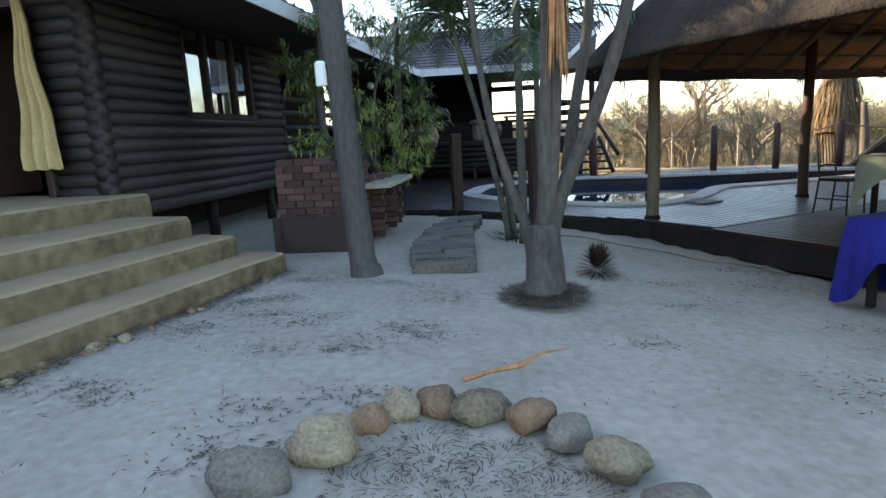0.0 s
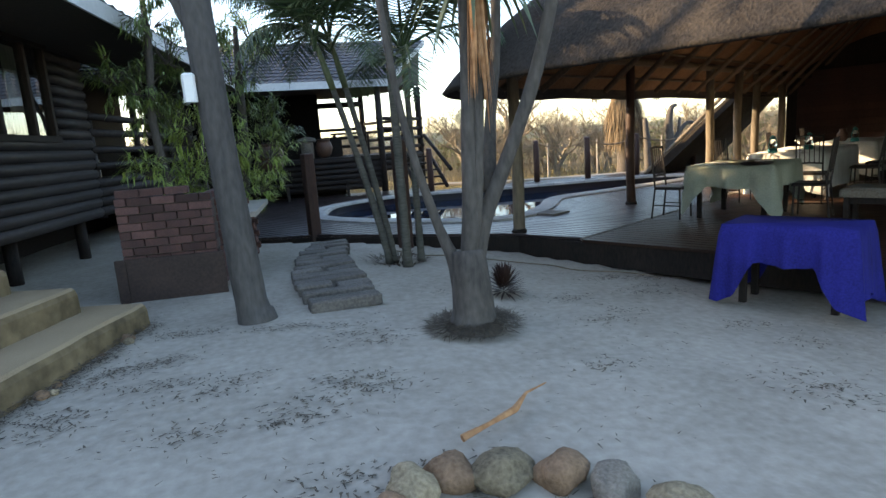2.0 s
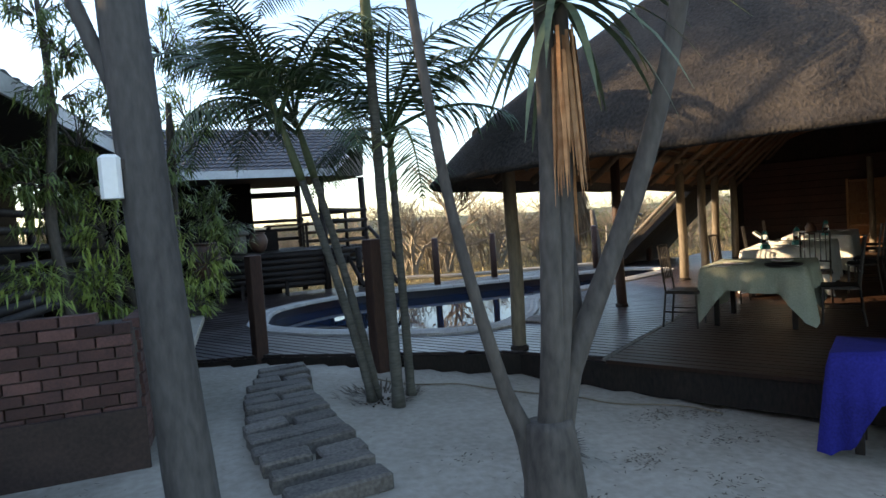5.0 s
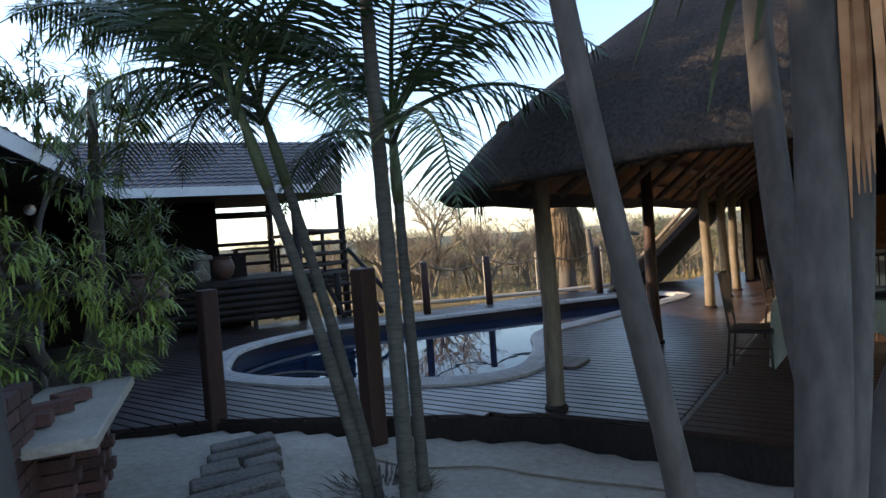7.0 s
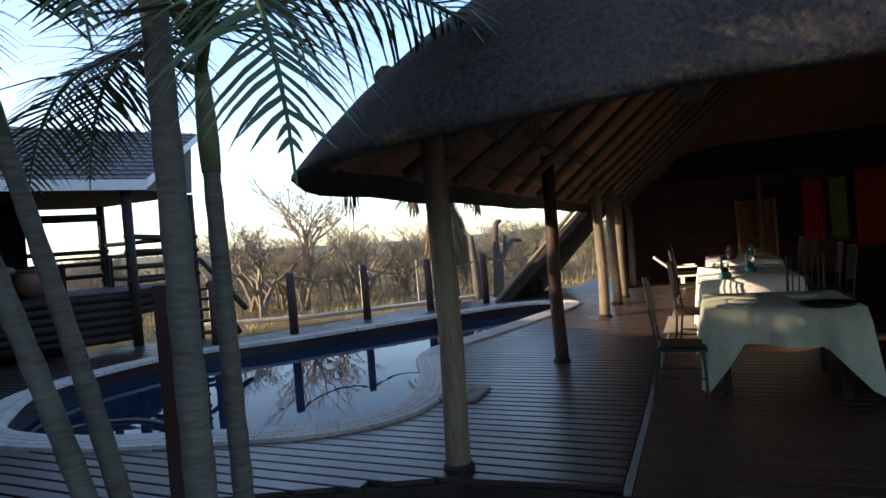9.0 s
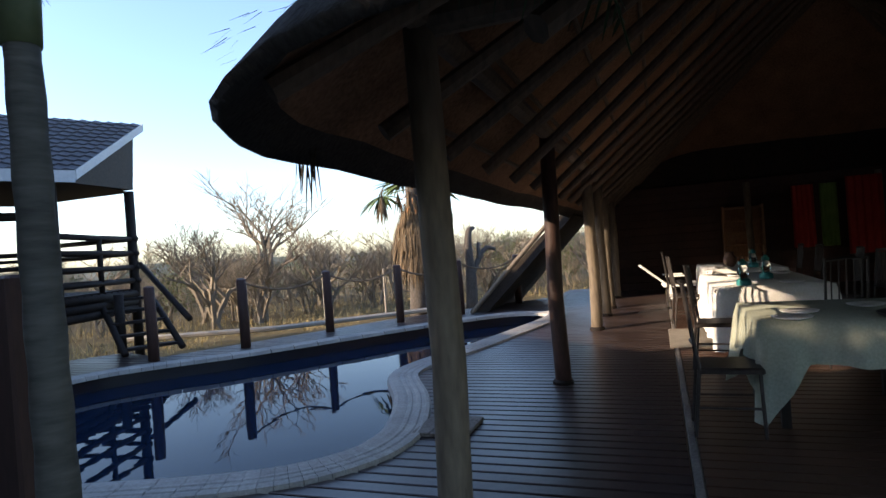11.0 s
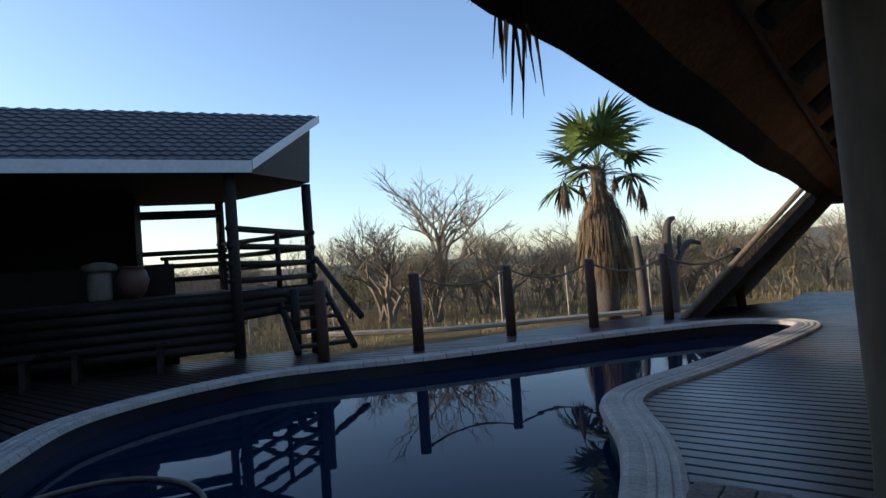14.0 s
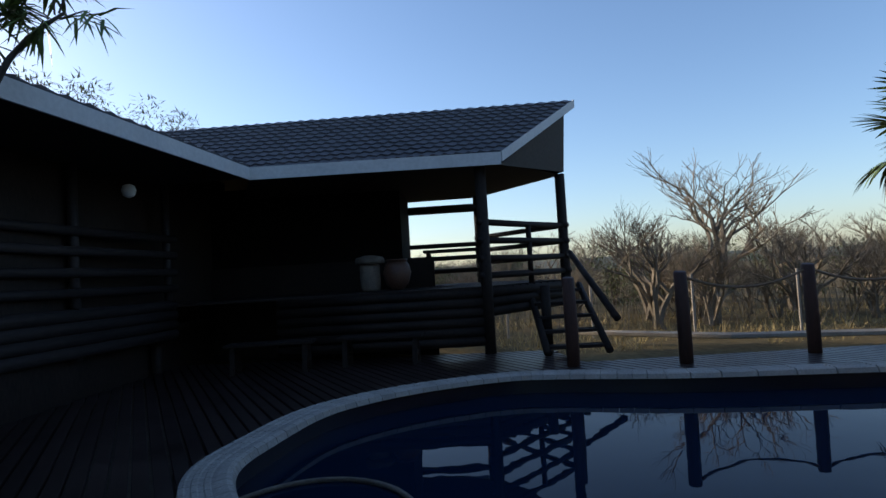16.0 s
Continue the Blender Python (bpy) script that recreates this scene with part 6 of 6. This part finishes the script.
def build_bush():
    kinds = []
    for i, H in enumerate((4.6, 3.4, 3.0, 3.8, 2.6)):
        t = thing("bare_tree", "leafless thorn tree with fine grey-brown twigs", "tree", group="bare thorn trees")
        stem, twigs = bare_mesh(i * 5 + 2, H)
        part("trunk", stem, M["twig"], t)
        part("crown", twigs, M["twig"], t)
        kinds.append(t)
    placed = set()
    spots = [(9.3, 25.5, 0, 1.6), (7.6, 25.0, 3, 1.4), (13.5, 25.0, 1, 0.9), (5.6, 27.0, 3, 0.8), (2.6, 28, 1, 0.95), (16.5, 22.5, 2, 0.95), (18.5, 21.0, 3, 0.95), (20.5, 19.5, 0, 0.85), (22.0, 17.5, 3, 1.0), (11.6, 26.2, 2, 0.8), (15.2, 24.0, 4, 1.0)]
    rr = random.Random(5)
    for _ in range(110):
        a = radians(rr.uniform(-25, 85))
        d = rr.uniform(21, 40)
        x, y = 3 + d * math.sin(a), 4 + d * math.cos(a)
        if y > 22 or x > 17:
            spots.append((x, y, rr.randrange(5), rr.uniform(0.8, 1.3)))
    for x, y, k, sc in spots:
        m = pose(x, y, ground_z(x, y) - 0.05, 0, 0, rr.uniform(0, 360)) @ Matrix.Scale(sc, 4)
        if k not in placed:
            placed.add(k)
            kinds[k].matrix_world = m
        else:
            c = copy_thing(kinds[k], pose(0, 0, 0))
            c.matrix_world = m
    # leafy olive shrubs
    t = None
    for _ in range(75):
        a = radians(rr.uniform(-22, 85))
        d = rr.uniform(23, 42)
        x, y = 3 + d * math.sin(a), 4 + d * math.cos(a)
        m = pose(x, y, ground_z(x, y), 0, 0, rr.uniform(0, 360)) @ Matrix.Scale(rr.uniform(0.7, 1.2), 4)
        if t is None:
            t = thing("olive_shrub", "rounded olive-green bush with sparse small leaves", "shrub", group="olive bushes")
            s = Shape()
            for c in range(9):
                cx, cy, cz, rad = rr.uniform(-.9, .9), rr.uniform(-.9, .9), rr.uniform(0.7, 2.2), rr.uniform(0.4, 0.7)
                for _ in range(240):
                    dd = Vector((rr.gauss(0, 1), rr.gauss(0, 1), rr.gauss(0, 1))).normalized() * rad * rr.uniform(0.4, 1)
                    s.blade(Vector((cx, cy, cz)) + dd, dd + Vector((rr.gauss(0, .4), rr.gauss(0, .4), 0)), 0.13, 0.07, 0.2, steps=1)
            part("crown", s, M["leaf_olive"], t)
            stem, twigs = bare_mesh(77, 2.4, 3)
            part("stem", stem, M["twig"], t)
            part("branching", twigs, M["twig"], t)
            t.matrix_world = m
        else:
            c = copy_thing(t, pose(0, 0, 0))
            c.matrix_world = m
    # undergrowth of fine twigs and dry grass
    s = Shape()
    for _ in range(9000):
        a = radians(rr.uniform(-30, 95))
        d = rr.uniform(21, 60)
        x, y = 3 + d * math.sin(a), 4 + d * math.cos(a)
        if y < 21 and x < 16:
            continue
        s.blade((x, y, ground_z(x, y)), (rr.gauss(0, .35), rr.gauss(0, .35), 1), rr.uniform(0.4, 1.6), 0.03, rr.uniform(-.2, .5), steps=2)
    tagged(solid("undergrowth", s, M["twig"], "dense leafless undergrowth behind the garden", "undergrowth"), kind="stuff")
    s = Shape()
    for _ in range(20000):
        a = radians(rr.uniform(-25, 85))
        d = rr.uniform(16.5, 27)
        x, y = 3 + d * math.sin(a), 4 + d * math.cos(a)
        if (y < 20.5 and x < 14.5) or noise.noise((x * 0.4, y * 0.4, 1)) < -0.15:
            continue
        s.blade((x, y, ground_z(x, y)), (rr.gauss(0, .5), rr.gauss(0, .5), 1), rr.uniform(0.12, 0.42), 0.018, rr.uniform(0.3, 1.2), steps=2)
    tagged(solid("dry_grass", s, M["dry_grass"], "golden dry grass tufts at the garden edge", "grass"), kind="stuff")


build_bush()
# low ridge on the horizon
hill = Shape()
for i in range(90):
    a = radians(-100 + 240 * i / 89)
    for r, z in ((260, -2), (300, 3 + 2 * noise.noise((i * 0.12, 0, 0))), (420, 6 + 5 * noise.noise((i * 0.09, 4, 0))), (700, -2)):
        hill.v.append((r * math.sin(a), r * math.cos(a), z))
hill.f = [(4 * i + j, 4 * i + 4 + j, 4 * i + 5 + j, 4 * i + 1 + j) for i in range(89) for j in range(3)]
solid("backdrop", hill, M["hill"], "low hazy bush-covered ridge on the horizon", "hills", kind="structure", smooth=True)
# garden edge: kerb, thin fence stakes
solid("garden_kerb", Shape().tube([(4.5, 22.8, -0.28), (7.5, 20.4, -0.28), (10.5, 19.6, -0.28), (14, 18.8, -0.28)], 0.07, 6), M["concrete"], "pale kerb between lawn and dry grass", "kerb")
for x, y in ((5.3, 23.2), (7.4, 22.0), (9.5, 21.4), (11.4, 21.0), (14.0, 20.6), (3.2, 24.0)):
    t = thing("fence_stake", "thin pale metal fence stake", "stake", at=(x, y, -0.5), group="wire fence stakes")
    part("stake", Shape().tube([(0, 0, 0), (0, 0, 1.5)], 0.03, 6), M["slab"], t)


# leafy trees behind the house; the tall ones are unseen, added to block sun
def leafy_tree(x, y, H, seed):
    rr = random.Random(seed)
    t = thing("shade_tree", "leafy tree of the row behind the house, added mostly to block sun", "tree", at=(x, y, -0.2), group="trees behind the house")
    bend([(0, 0, 0), (0.1, 0, H * 0.3), (-0.05, 0.1, H * 0.6), (0.1, 0, H * 0.85)], [0.2, 0.16, 0.1, 0.05], 10, t, M["bark"])
    s = Shape()
    for c in range(16 if H < 9 else 26):
        a = rr.uniform(0, 6.28)
        cx, cy, cz, rad = (1.5 if H < 9 else 1.9) * math.cos(a) * rr.random(), (1.5 if H < 9 else 1.9) * math.sin(a) * rr.random(), H * rr.uniform(0.5 if H < 9 else 0.68, 1.0), rr.uniform(0.5, 0.9)
        for _ in range(200):
            dd = Vector((rr.gauss(0, 1), rr.gauss(0, 1), rr.gauss(0, 1))).normalized() * rad * rr.uniform(0.35, 1)
            s.blade(Vector((cx, cy, cz)) + dd, dd + Vector((rr.gauss(0, .5), rr.gauss(0, .5), rr.gauss(0, .4))), 0.2, 0.09, 0.3, steps=1)
    part("crown", s, M["leaf_olive"], t)


# first three rise above the roof; the rest are out-of-view sun blockers
for x, y, H, sd in ((-9.2, 24.5, 7.3, 1), (-7.6, 25.5, 7.1, 7), (-8.5, 26.5, 7.4, 8), (-11.8, 21.3, 14.2, 2), (-12.6, 18.0, 14.4, 11), (-14.8, 22.6, 15.4, 12), (-14.8, 17.7, 15.4, 13), (-12.0, 15.6, 12.0, 3), (-14.8, 16.0, 13.4, 14), (-12.5, 11.5, 10.2, 4), (-13.0, 7.0, 9.6, 5), (-12.4, 13.8, 9.6, 9), (-12.8, 9.2, 9.9, 10)):
    leafy_tree(x, y, H, sd)


# dry palm strands caught in the eave
tuft = thing("dry_strands", "tuft of dry dark leaf strands hanging from the thatch edge", "dry leaves")
TUFT = lapa(0.2, 0.8, 1.99)
for _ in range(18):
    base = TUFT + Vector((rng.uniform(-.05, .05), rng.uniform(-.05, .05), rng.uniform(-.02, .06)))
    part("strand", Shape().blade(base, (rng.gauss(0, .09), rng.gauss(0, .09), -1), rng.uniform(0.1, 0.34), 0.016, rng.uniform(-.1, .25), steps=3), M["straw"], tuft)
